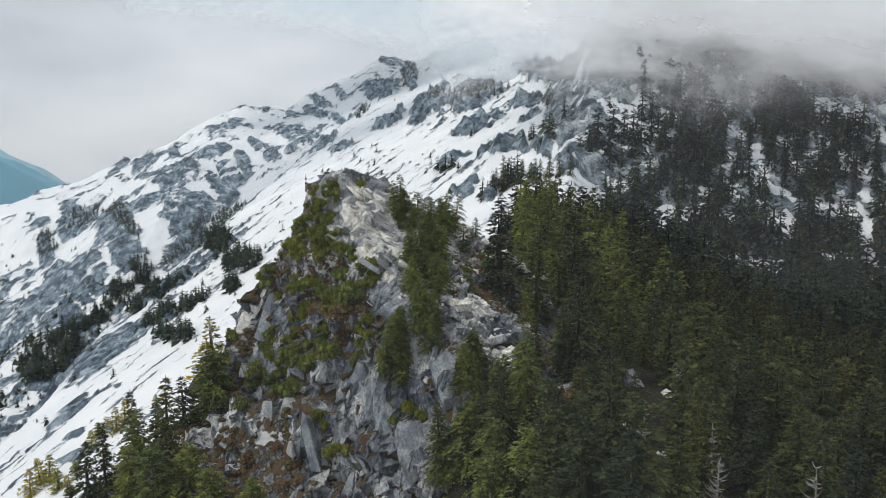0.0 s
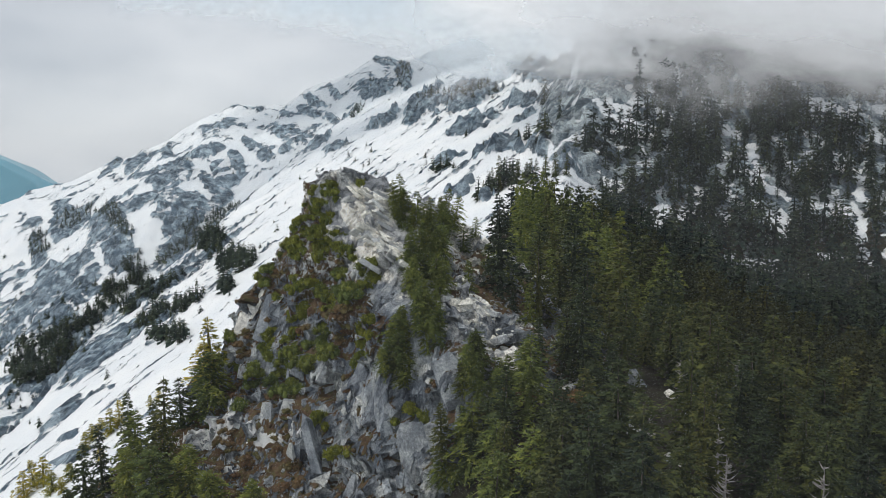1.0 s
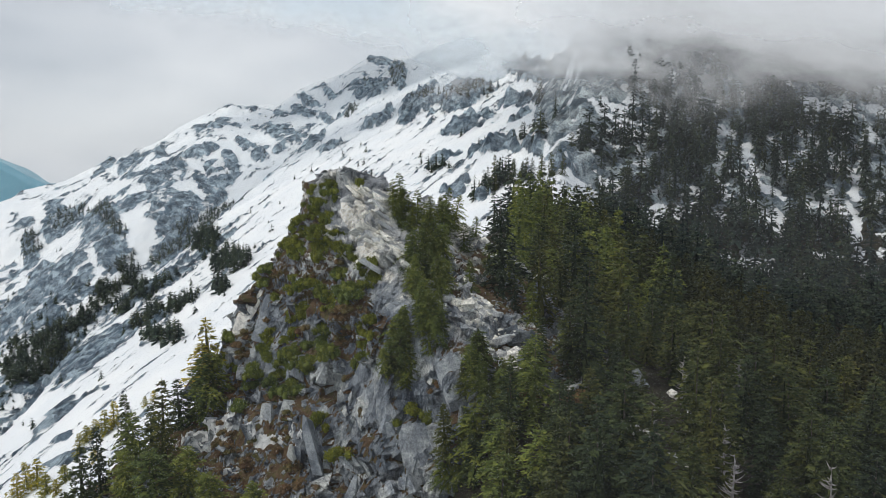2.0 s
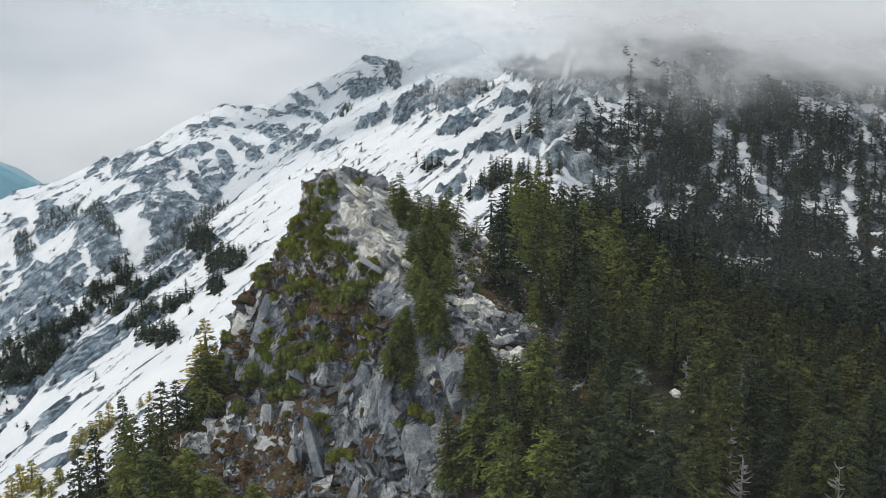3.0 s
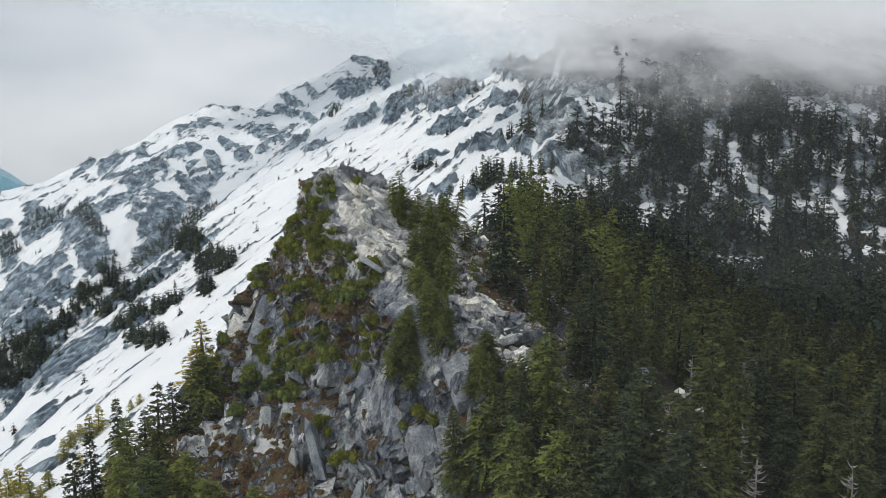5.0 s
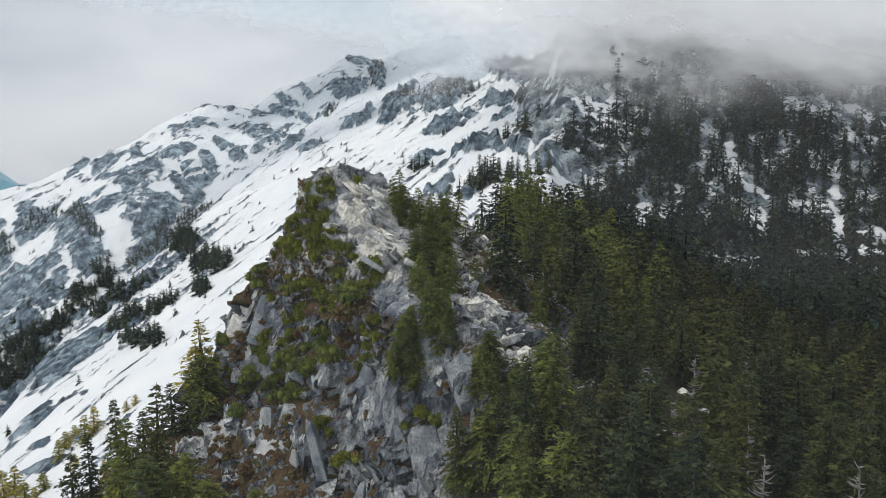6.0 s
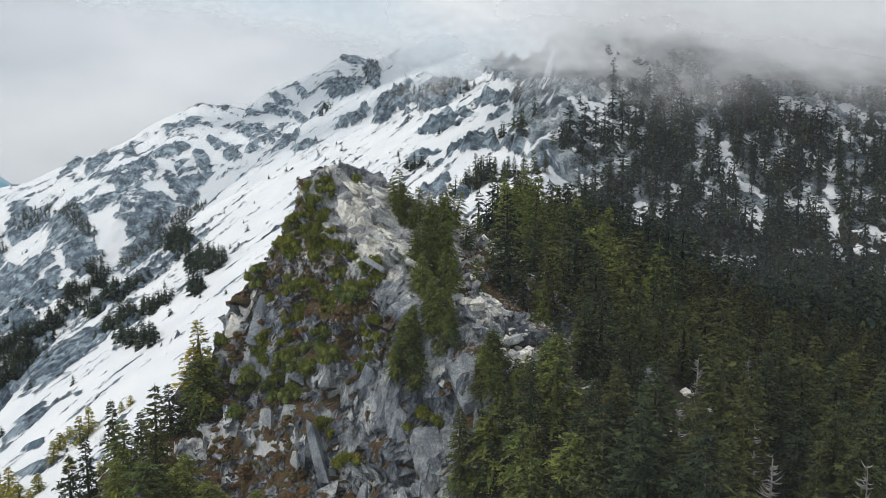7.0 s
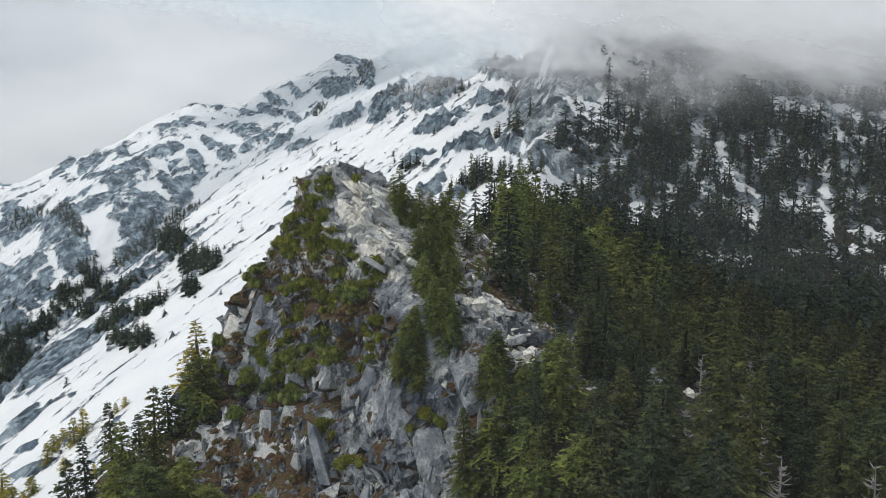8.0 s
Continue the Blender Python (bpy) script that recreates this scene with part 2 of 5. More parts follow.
def make_mist(name, seed, low, high, thick, puff, rise=0.0, middle=0.0, least=0.0, grain=0.011, sides=(-900, -899), colour=(0.97, 0.972, 0.975)):
    """Cloud drops that scatter daylight: clear below low, thick above high, torn by slow noise; its base rises towards the left."""
    m, tree = material(name)
    at = position(tree)
    part = tree.nodes.new("ShaderNodeSeparateXYZ")
    tree.links.new(at, part.inputs[0])
    shift = tree.nodes.new("ShaderNodeVectorMath")
    shift.operation = "ADD"
    shift.inputs[1].default_value = (seed * 371.0, seed * 173.0, seed * 91.0)
    tree.links.new(at, shift.inputs[0])
    torn = noise_node(tree, shift.outputs[0], grain, 6, 0.55, (1.0, 1.0, 1.3))
    level = maths(tree, "ADD", part.outputs["Z"], maths(tree, "MULTIPLY", maths(tree, "SUBTRACT", torn, 0.5), puff))
    level = maths(tree, "ADD", level, maths(tree, "MULTIPLY", maths(tree, "SUBTRACT", part.outputs["X"], middle), rise))
    n = tree.nodes.new("ShaderNodeMapRange")
    n.interpolation_type = "SMOOTHSTEP"
    n.inputs["From Min"].default_value, n.inputs["From Max"].default_value = low, high
    n.inputs["To Min"].default_value, n.inputs["To Max"].default_value = least, thick
    tree.links.new(level, n.inputs["Value"])
    amount = maths(tree, "MULTIPLY", n.outputs["Result"], step_node(tree, part.outputs["X"], *sides))
    soft = tree.nodes.new("ShaderNodeBsdfDiffuse")
    soft.inputs["Color"].default_value = (*colour, 1)
    behind = tree.nodes.new("ShaderNodeBsdfTranslucent")
    behind.inputs["Color"].default_value = (*colour, 1)
    both = tree.nodes.new("ShaderNodeMixShader")
    both.inputs[0].default_value = 0.2
    tree.links.new(soft.outputs[0], both.inputs[1])
    tree.links.new(behind.outputs[0], both.inputs[2])
    clear = tree.nodes.new("ShaderNodeBsdfTransparent")
    mixed = tree.nodes.new("ShaderNodeMixShader")
    tree.links.new(amount, mixed.inputs[0])
    tree.links.new(clear.outputs[0], mixed.inputs[1])
    tree.links.new(both.outputs[0], mixed.inputs[2])
    finish(tree, mixed.outputs[0])
    return m


GROUND = make_ground()
CRAG = make_crag()
PALE_STONE = make_stone("pale_weathered_stone", (0.74, 0.735, 0.71), (0.55, 0.548, 0.535))
SLATE_STONE = make_stone("blue_grey_stone", (0.46, 0.48, 0.49), (0.22, 0.24, 0.265))
GREEN = [(0.0, (0.029, 0.043, 0.026)), (0.3, (0.050, 0.070, 0.031)), (0.6, (0.076, 0.092, 0.031)), (0.8, (0.098, 0.106, 0.032)), (1.0, (0.040, 0.059, 0.032))]
NEEDLES = make_needles("dark_fir_needles", GREEN, 0.18)
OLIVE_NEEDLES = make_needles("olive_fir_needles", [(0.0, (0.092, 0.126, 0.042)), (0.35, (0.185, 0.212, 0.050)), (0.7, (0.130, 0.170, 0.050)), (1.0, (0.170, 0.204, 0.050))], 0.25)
FAR_NEEDLES = make_needles("far_fir_needles", [(0.0, (0.020, 0.036, 0.034)), (0.4, (0.032, 0.053, 0.043)), (0.75, (0.046, 0.066, 0.045)), (1.0, (0.064, 0.083, 0.050))], 0.15)
# Cloud shade over the right-hand woods is put into this darker green.
SHADY_NEEDLES = make_needles("shade_tinted_fir_needles", [(0.0, (0.020, 0.027, 0.015)), (0.4, (0.033, 0.041, 0.018)), (0.75, (0.048, 0.053, 0.020)), (1.0, (0.062, 0.064, 0.022))], 0.15)
BUSH_NEEDLES = make_needles("yellow_green_needles", [(0.0, (0.150, 0.182, 0.040)), (0.5, (0.245, 0.262, 0.048)), (1.0, (0.175, 0.212, 0.052))], 0.42)
HEATH_TWIGS = make_needles("russet_heather", [(0.0, (0.165, 0.094, 0.052)), (0.5, (0.220, 0.146, 0.074)), (1.0, (0.180, 0.165, 0.062))], 0.2)
# Local sunlight on these trees is put into the yellow of the needles.
SUN_TINTED_NEEDLES = make_needles("sun_tinted_needles", [(0.0, (0.28, 0.26, 0.045)), (0.5, (0.40, 0.34, 0.055)), (1.0, (0.20, 0.21, 0.04))], 0.3)
BARK = make_plain("grey_brown_bark", (0.07, 0.055, 0.045), (0.16, 0.14, 0.12), 6.0)
DEADWOOD = make_plain("bleached_deadwood", (0.20, 0.19, 0.18), (0.40, 0.38, 0.36), 5.0)
# ---- land forms: heights in metres over plan x (right), y (ahead) ----
SNOW_C = (200.5, 45.3, 22.7, -1.5, -1.1, 1.4)
def lattice(ix, iy, iz, salt):
    """A hash of integer cells, as floats from 0 to 1."""
    h = (ix * 374761393 + iy * 668265263 + iz * 2147483647 + salt * 974711) & 0xFFFFFFFF
    h = ((h ^ (h >> 13)) * 1274126177) & 0xFFFFFFFF
    h = ((h ^ (h >> 16)) * 2246822519) & 0xFFFFFFFF
    return ((h ^ (h >> 15)) & 0xFFFFFF) / 0xFFFFFF


def smooth(a, b, v):
    t = np.clip((v - a) / (b - a), 0.0, 1.0)
    return t * t * (3 - 2 * t)


def value_noise(x, y, salt=0):
    """Smooth noise from -1 to 1."""
    x0, y0 = np.floor(x), np.floor(y)
    fx, fy = x - x0, y - y0
    fx, fy = fx * fx * fx * (fx * (fx * 6 - 15) + 10), fy * fy * fy * (fy * (fy * 6 - 15) + 10)
    ix, iy = x0.astype(np.int64), y0.astype(np.int64)
    zero = np.zeros_like(ix)
    a, b = lattice(ix, iy, zero, salt), lattice(ix + 1, iy, zero, salt)
    c, d = lattice(ix, iy + 1, zero, salt), lattice(ix + 1, iy + 1, zero, salt)
    return 2 * ((a + (b - a) * fx) * (1 - fy) + (c + (d - c) * fx) * fy) - 1


def fbm(x, y, size, octaves=4, salt=0, gain=0.5):
    total, amp, norm = 0.0, 1.0, 0.0
    for n in range(octaves):
        ca, sa = math.cos(0.7 * n), math.sin(0.7 * n)
        total = total + amp * value_noise((ca * x - sa * y) / size + 17.3 * n, (sa * x + ca * y) / size, salt + n)
        norm, amp, size = norm + amp, amp * gain, size / 2.03
    return total / norm


def soft_max(a, b, k):
    h = np.clip(0.5 + 0.5 * (a - b) / k, 0, 1)
    return b + (a - b) * h + k * h * (1 - h)


def ridge(x, y, crest, left, right, cap=0.0, ends=0.0):
    """The land under a crest line of (x, y, z) corners that falls away by the slopes left and right of it, and more by ends past its ends."""
    best = np.full(np.shape(x), -1e3)
    for (ax, ay, az), (bx, by, bz) in zip(crest, crest[1:]):
        dx, dy = bx - ax, by - ay
        long = dx * dx + dy * dy
        t = np.clip(((x - ax) * dx + (y - ay) * dy) / long, 0, 1)
        ox, oy = x - ax - t * dx, y - ay - t * dy
        far = np.sqrt(ox * ox + oy * oy)
        side = (dx * oy - dy * ox) / (np.sqrt(long) * (far + 1e-6))
        slope = right + (left - right) * smooth(-0.6, 0.6, side)
        past = np.abs(((x - ax) * dx + (y - ay) * dy) / long - t) * np.sqrt(long)
        best = np.maximum(best, az + t * (bz - az) - slope * (np.sqrt(far * far + cap * cap) - cap) - ends * past)
    return best


# The crest of the far ridge: x, y and height from its low end up to its peak.
FAR_X = np.array([-1400, -800, -564, -486, -410, -358, -307, -248, -222, -175, -126, -82, 0, 300])
FAR_Y = np.array([800, 860, 900, 930, 960, 985, 1000, 1020, 1050, 1070, 1090, 1105, 1130, 1200])
FAR_Z = np.array([-60, 95, 157, 185, 221, 258, 279, 281, 304, 325, 358, 356, 390, 470])
# The left edge of the wooded plateau and of the mountain behind it.
EDGE_Y = np.array([-200, 60, 70, 86, 117, 135, 252, 300, 370, 430, 470, 520, 700])
EDGE_X = np.array([30, 14, 11, 8, 4, 17, 31, 41, 61, 82, 92, 112, 175])


def snow_sheet(x, y):
    """The broad snow slope behind the crag, with a sharp left edge over the gully."""
    u, v = x / 100.0, (y - 450.0) / 100.0
    z = SNOW_C[0] + SNOW_C[1] * u + SNOW_C[2] * v + SNOW_C[3] * u * u + SNOW_C[4] * u * v + SNOW_C[5] * v * v
    z = np.where(y < 150, z - 0.25 * (150 - y), z) - 1.1 * np.maximum(0, y - 1000)
    edge = np.interp(y, [0, 250, 340, 384, 423, 483, 533, 571, 624, 683, 764, 843, 1100], [-330, -250, -221, -227, -236, -250, -240, -223, -216, -195, -172, -130, -60])
    edge = edge + 5 * fbm(y, 0 * y, 40, 3, 5)
    out = np.maximum(0, edge - x)
    past = np.maximum(0, x - np.interp(y, EDGE_Y, EDGE_X) - 4)
    return z - 0.95 * np.sqrt(out * out + 36) + 5.7 - 1.2 * past


def far_ridge(x, y):
    d = np.interp(x, FAR_X, FAR_Y) - y
    front = np.where(d < 350, 0.32 * d + 0.0005 * d * d, 173.25 + 0.36 * (d - 350)) + 0.14 * np.clip((-360 - x) / 90, 0, 1) * np.clip(d, 0, 160)
    return np.interp(x, FAR_X, FAR_Z) - np.where(d > 0, front, -0.55 * d) - 0.9 * np.maximum(0, x - 120)


def wooded(x, y):
    """The wooded plateau beside the crag and the mountain that rises behind it into the cloud."""
    plateau = 172 - 0.25 * (np.minimum(x, 110) - 17) - 0.2 * np.clip(x - 30, 0, 80) + 0.085 * (y - 79) - 0.6 * np.maximum(0, 48 - y)
    face = 200 - 0.1 * (x - 144) + 0.65 * (y - 354)
    face = np.minimum(face, 330 + 0.25 * (face - 330)) - 1.2 * np.maximum(0, y - 640)
    land = soft_max(plateau, face, 12)
    out = np.maximum(0, np.interp(y, EDGE_Y, EDGE_X) - x)
    steep = np.interp(y, [90, 140, 300, 400], [1.7, 0.9, 0.9, 1.5])
    return land - steep * out


def crag_foot(x, y):
    z = 157.5 + 0.33 * (np.minimum(x, 0) + 36) + 0.28 * (y - 104) - 0.8 * np.maximum(0, x)
    return z - 0.55 * np.maximum(0, -46 - x) - 1.2 * np.maximum(0, y - 112)


def land(x, y):
    """The ground without the crag that stands on it."""
    z = soft_max(snow_sheet(x, y), far_ridge(x, y), 8)
    z = soft_max(z, wooded(x, y), 3)
    z = soft_max(z, crag_foot(x, y), 3)
    far = np.sqrt(x * x + (y - 500) ** 2)
    return np.maximum(z, -40 - 0.02 * np.maximum(0, far - 1500))


CREST = [(6, 81, 177.5), (3, 86, 179.8), (-4.5, 91, 181.5), (-5, 97.5, 186.5), (-10.5, 104, 189), (-8.5, 116, 196.8), (-14, 120, 199), (-20.5, 122.5, 199.6), (-24, 123, 196.5)]
SPUR = [(-9, 117, 195.5), (0, 123, 191.5), (6, 128, 187), (17, 136, 179.5), (24, 146, 178)]
TALUS = [(-5, 97, 185), (6, 93, 181.5), (13, 88, 177), (17, 80, 172.5)]


def crag_height(x, y):
    front = ridge(x, y, CREST, 2.05, 0.8, 1.0, 1.2)
    z = soft_max(front, ridge(x, y, SPUR, 1.3, 0.55, 0.8, 2.0), 1.0)
    z = soft_max(z, ridge(x, y, TALUS, 0.5, 2.0, 0.8, 1.0), 1.0)
    z = soft_max(z, ridge(x, y, [(-25, 121.5, 191), (-28.5, 121.5, 187), (-32, 120.5, 181), (-35.2, 118.5, 175), (-38, 115.5, 168.5), (-41, 112, 160)], 2.2, 2.4, 0.8, 0.8), 1.2)
    z = soft_max(z, ridge(x, y, [(-20, 98, 169), (-30, 102, 164), (-37, 101, 158)], 1.6, 0.8, 0.8), 1.0)
    # Ledges: steep steps with narrow benches between them, on the lower face.
    beat = 7.4
    steps = z + 0.8 * beat / 6.283 * np.sin(6.283 * (z - 0.10 * x - 1.2) / beat)
    return z + (steps - z) * smooth(184, 178, z) * smooth(9, 3, x)
# Rock that breaks through the snow: plan x, y, half length, half width, bearing in degrees, height.
FAR_CLIFFS = [
    (-452, 805, 45, 16, 130, 6),
    (-373, 733, 85, 14, 126, 8),
    (-326, 668, 47, 11, 125, 8),
    (-362, 666, 44, 6, 134, 5),
    (-392, 675, 70, 9, 137, 7),
    (-463, 758, 49, 6, 124, 5),
    (-325, 793, 28, 20, 112, 9),
    (-292, 731, 35, 19, 134, 10),
    (-334, 748, 16, 13, 81, 4),
    (-270, 714, 17, 9, 116, 4),
    (-254, 745, 31, 9, 68, 4),
]
FAR_LEDGES = [
    (-408, 899, 42, 23, 120, 5),
    (-378, 832, 35, 8, 141, 2),
    (-361, 874, 40, 9, 114, 3),
    (-298, 831, 24, 17, 44, 6),
    (-274, 804, 15, 12, 65, 4),
    (-257, 778, 30, 13, 52, 6),
    (-254, 812, 38, 8, 119, 4),
    (-364, 773, 35, 3, 131, 2),
    (-482, 844, 13, 11, 53, 3),
    (-502, 821, 12, 7, 151, 3),
    (-353, 630, 68, 7, 142, 3),
    (-353, 595, 81, 11, 137, 4),
    (-357, 619, 62, 7, 140, 2),
    (-307, 704, 11, 4, 132, 2),
    (-455, 916, 27, 16, 103, 3),
]
FAR_SUMMITS = [
    (-236, 837, 52, 11, 129, 7),
    (-218, 880, 69, 15, 128, 7),
    (-275, 910, 20, 8, 124, 3),
    (-203, 828, 16, 9, 105, 4),
    (-229, 950, 34, 7, 124, 3),
    (-198, 940, 48, 10, 122, 4),
    (-155, 878, 48, 4, 115, 3),
    (-198, 976, 49, 8, 126, 5),
    (-172, 985, 60, 5, 112, 4),
    (-110, 1089, 60, 20, 91, 3),
    (-72, 937, 112, 11, 98, 6),
    (-103, 911, 56, 25, 108, 7),
    (-129, 943, 25, 15, 108, 4),
    (-178, 889, 8, 3, 148, 1),
    (-317, 926, 42, 16, 145, 1),
]
FAR_ROCKS = [(x, y, 1.1 * a, 1.35 * b, turn, h) for x, y, a, b, turn, h in FAR_CLIFFS] + FAR_LEDGES + FAR_SUMMITS
SLOPE_CLIFFS = [
    (-74, 731, 31, 21, 103, 7),
    (-31, 707, 76, 24, 95, 14),
    (8, 666, 65, 27, 106, 13),
    (67, 657, 114, 14, 96, 13),
    (87, 543, 158, 9, 86, 8),
    (10, 547, 40, 19, 110, 9),
    (47, 553, 28, 13, 106, 6),
    (63, 521, 31, 6, 110, 3),
    (23, 434, 23, 13, 108, 7),
    (35, 413, 21, 4, 101, 5),
    (46, 386, 26, 7, 110, 8),
    (55, 411, 19, 5, 111, 5),
    (59, 339, 23, 6, 56, 6),
]
SLOPE_LEDGES = [
    (-1, 459, 9, 8, 26, 2),
    (3, 382, 11, 7, 144, 2),
    (2, 370, 11, 4, 123, 2),
    (-13, 465, 8, 6, 131, 1),
    (-127, 717, 23, 13, 127, 2),
    (-156, 778, 45, 18, 118, 2),
    (15, 337, 9, 4, 119, 3),
    (47, 492, 13, 9, 40, 2),
    (-168, 328, 9, 3, 144, 1),
    (-265, 665, 81, 19, 125, 3),
    (-216, 498, 36, 20, 141, 3),
    (-189, 419, 30, 11, 135, 2),
]
SLABS = [
    (-218, 419, 54, 22, 109, 1.2),
    (-189, 323, 15, 9, 98, 1.2),
    (-166, 286, 14, 4, 141, 1.2),
    (-143, 253, 19, 4, 151, 1.2),
]
SLOPE_ROCKS = SLOPE_CLIFFS + SLOPE_LEDGES + SLABS
FACE_ROCKS = [
    (134, 375, 10, 4, 129, 3),
    (144, 372, 6, 5, 34, 3),
    (87, 340, 11, 3, 104, 3),
    (78, 341, 8, 6, 51, 2),
    (66, 338, 18, 6, 63, 3),
    (113, 353, 10, 3, 101, 3),
    (152, 325, 11, 4, 164, 3),
    (220, 364, 16, 6, 51, 4),
    (158, 397, 11, 5, 64, 4),
    (90, 410, 17, 8, 93, 4),
    (73, 376, 12, 6, 90, 3),
    (92, 441, 19, 8, 83, 3),
    (198, 408, 11, 4, 15, 2),
    (134, 311, 8, 3, 115, 3),
]
FACE_SNOW = [
    (145, 362, 10, 3, 5),
    (149, 353, 9, 3, 78),
    (179, 339, 7, 3, 40),
    (177, 329, 7, 3, 69),
    (181, 316, 10, 3, 55),
    (201, 371, 6, 3, 37),
    (240, 391, 5, 3, 40),
    (229, 394, 9, 3, 56),
    (130, 456, 12, 3, 115),
    (130, 433, 5, 4, 35),
    (151, 435, 4, 3, 29),
    (163, 435, 6, 3, 152),
    (197, 440, 4, 3, 26),
    (213, 442, 4, 3, 52),
    (225, 411, 11, 3, 60),
    (244, 416, 6, 3, 51),
    (259, 436, 6, 3, 41),
    (92, 325, 3, 3, 129),
    (110, 326, 3, 3, 179),
]
# Groves on the snow: plan x, y, half length, half width, bearing.
GROVES = [
    (-201, 570, 43, 7, 114),
    (-151, 471, 42, 7, 116),
    (-261, 696, 18, 6, 68),
    (-299, 638, 26, 6, 115),
    (-299, 597, 23, 6, 116),
    (-298, 560, 18, 6, 95),
    (-306, 535, 16, 5, 87),
    (-314, 517, 43, 15, 127),
    (-472, 777, 23, 7, 127),
    (-448, 811, 22, 10, 148),
    (-359, 727, 64, 5, 127),
    (-186, 425, 24, 9, 146),
    (-165, 418, 19, 7, 139),
    (-137, 410, 25, 3, 111),
    (-155, 368, 30, 4, 128),
    (-247, 714, 24, 6, 73),
    (-268, 666, 18, 5, 57),
    (-220, 494, 18, 11, 149),
]
SLOPE_GROVES = [
    (-120, 947, 22, 7, 43),
    (-121, 848, 30, 10, 95),
    (-74, 946, 91, 10, 96),
    (-22, 500, 18, 3, 96),
    (42, 427, 12, 8, 46),
    (56, 418, 16, 3, 89),
    (47, 383, 21, 5, 116),
    (25, 350, 23, 6, 97),
    (34, 333, 18, 3, 89),
    (14, 646, 43, 17, 126),
    (-25, 721, 38, 20, 90),
    (70, 687, 68, 8, 107),
    (61, 355, 11, 6, 83),
    (-8, 444, 17, 8, 116),
    (17, 342, 10, 5, 99),
]


def outcrops(x, y, rows, seed, grain=24.0):
    """How far each place lies inside an outcrop (0 to 1), and the height that it adds."""
    share, lift = np.zeros(np.shape(x)), np.zeros(np.shape(x))
    wobble = 0.7 * fbm(x, y, grain, 5, seed, 0.7)
    for cx, cy, a, b, turn, *h in rows:
        near = np.abs(x - cx) + np.abs(y - cy) < 3.2 * max(a, b)
        if not near.any():
            continue
        px, py = x[near] - cx, y[near] - cy
        c, s = math.cos(radians(turn)), math.sin(radians(turn))
        r = np.sqrt(((c * px + s * py) / a) ** 2 + ((c * py - s * px) / b) ** 2) * 1.12 + wobble[near]
        share[near] = np.maximum(share[near], smooth(1.25, 0.75, r))
        if h:
            lift[near] = np.maximum(lift[near], h[0] * smooth(1.2, 0.55, r))
    return share, lift


def axis(*runs):
    lines = []
    for start, end, step in runs:
        lines.extend(np.arange(start, end - 1e-6, step).tolist())
    return np.array(lines + [runs[-1][1]])


def sheet_mesh(name, xs, ys, z, keep=None, colours=None, ob_material=None, points=None, sharp=False):
    """A mesh over a plan grid of heights."""
    gx, gy = np.meshgrid(xs, ys)
    co = np.stack([gx, gy, z], -1).reshape(-1, 3) if points is None else points.reshape(-1, 3)
    nx, ny = len(xs), len(ys)
    i = (np.arange(ny - 1)[:, None] * nx + np.arange(nx - 1)).ravel()
    quads = np.stack([i, i + 1, i + nx + 1, i + nx], 1)
    if keep is not None:
        flat = keep.ravel()
        quads = quads[flat[quads].any(1)]
        used = np.unique(quads)
        back = np.zeros(len(co), int)
        back[used] = np.arange(len(used))
        quads, co = back[quads], co[used]
        colours = colours[used] if colours is not None else None
    mesh = mesh_from(name, co, quads, sharp)
    if colours is not None:
        layer = mesh.color_attributes.new("cover", "FLOAT_COLOR", "POINT")
        layer.data.foreach_set("color", (colours if colours.shape[1] == 4 else np.c_[colours, np.ones(len(colours))]).astype(np.float32).ravel())
    mesh.materials.append(ob_material)
    return mesh


def mesh_from(name, co, faces, sharp=False):
    """A mesh from arrays of places and of faces that all have the same number of corners."""
    mesh = bpy.data.meshes.new(name)
    n, k = faces.shape
    mesh.vertices.add(len(co))
    mesh.vertices.foreach_set("co", np.ascontiguousarray(co, dtype=np.float32).ravel())
    mesh.loops.add(n * k)
    mesh.loops.foreach_set("vertex_index", np.ascontiguousarray(faces, dtype=np.int32).ravel())
    mesh.polygons.add(n)
    mesh.polygons.foreach_set("loop_start", np.arange(0, n * k, k, dtype=np.int32))
    mesh.update(calc_edges=True)
    mesh.validate()
    if sharp:
        mesh.shade_flat()
    return mesh


def cells(p, size, seed):
    """For places p: which block of a broken rock mass holds each, that block's middle, and how near the next joint is."""
    q = p / np.asarray(size)
    base = np.floor(q).astype(np.int64)
    best, second = np.full(len(q), 9.0), np.full(len(q), 9.0)
    ident, middle = np.zeros((len(q), 3), np.int64), np.zeros((len(q), 3))
    for dx in (-1, 0, 1):
        for dy in (-1, 0, 1):
            for dz in (-1, 0, 1):
                c = base + (dx, dy, dz)
                spot = c + np.stack([lattice(c[:, 0], c[:, 1], c[:, 2], seed + n) for n in range(3)], 1)
                d = ((q - spot) ** 2).sum(1)
                closer = d < best
                second = np.where(closer, best, np.minimum(second, d))
                best = np.where(closer, d, best)
                ident[closer], middle[closer] = c[closer], spot[closer]
    return ident, middle * size, np.sqrt(second) - np.sqrt(best)


def regions(x, y):
    """Which land form shows at a place: the wooded mountain, the far ridge, the crag's foot."""
    sheet, far, wood, foot = snow_sheet(x, y), far_ridge(x, y), wooded(x, y), crag_foot(x, y)
    top = np.maximum(np.maximum(sheet, far), np.maximum(wood, foot))
    return smooth(-6, 2, wood - top), smooth(-4, 4, far - np.maximum(sheet, wood)), smooth(-3, 1, foot - top)


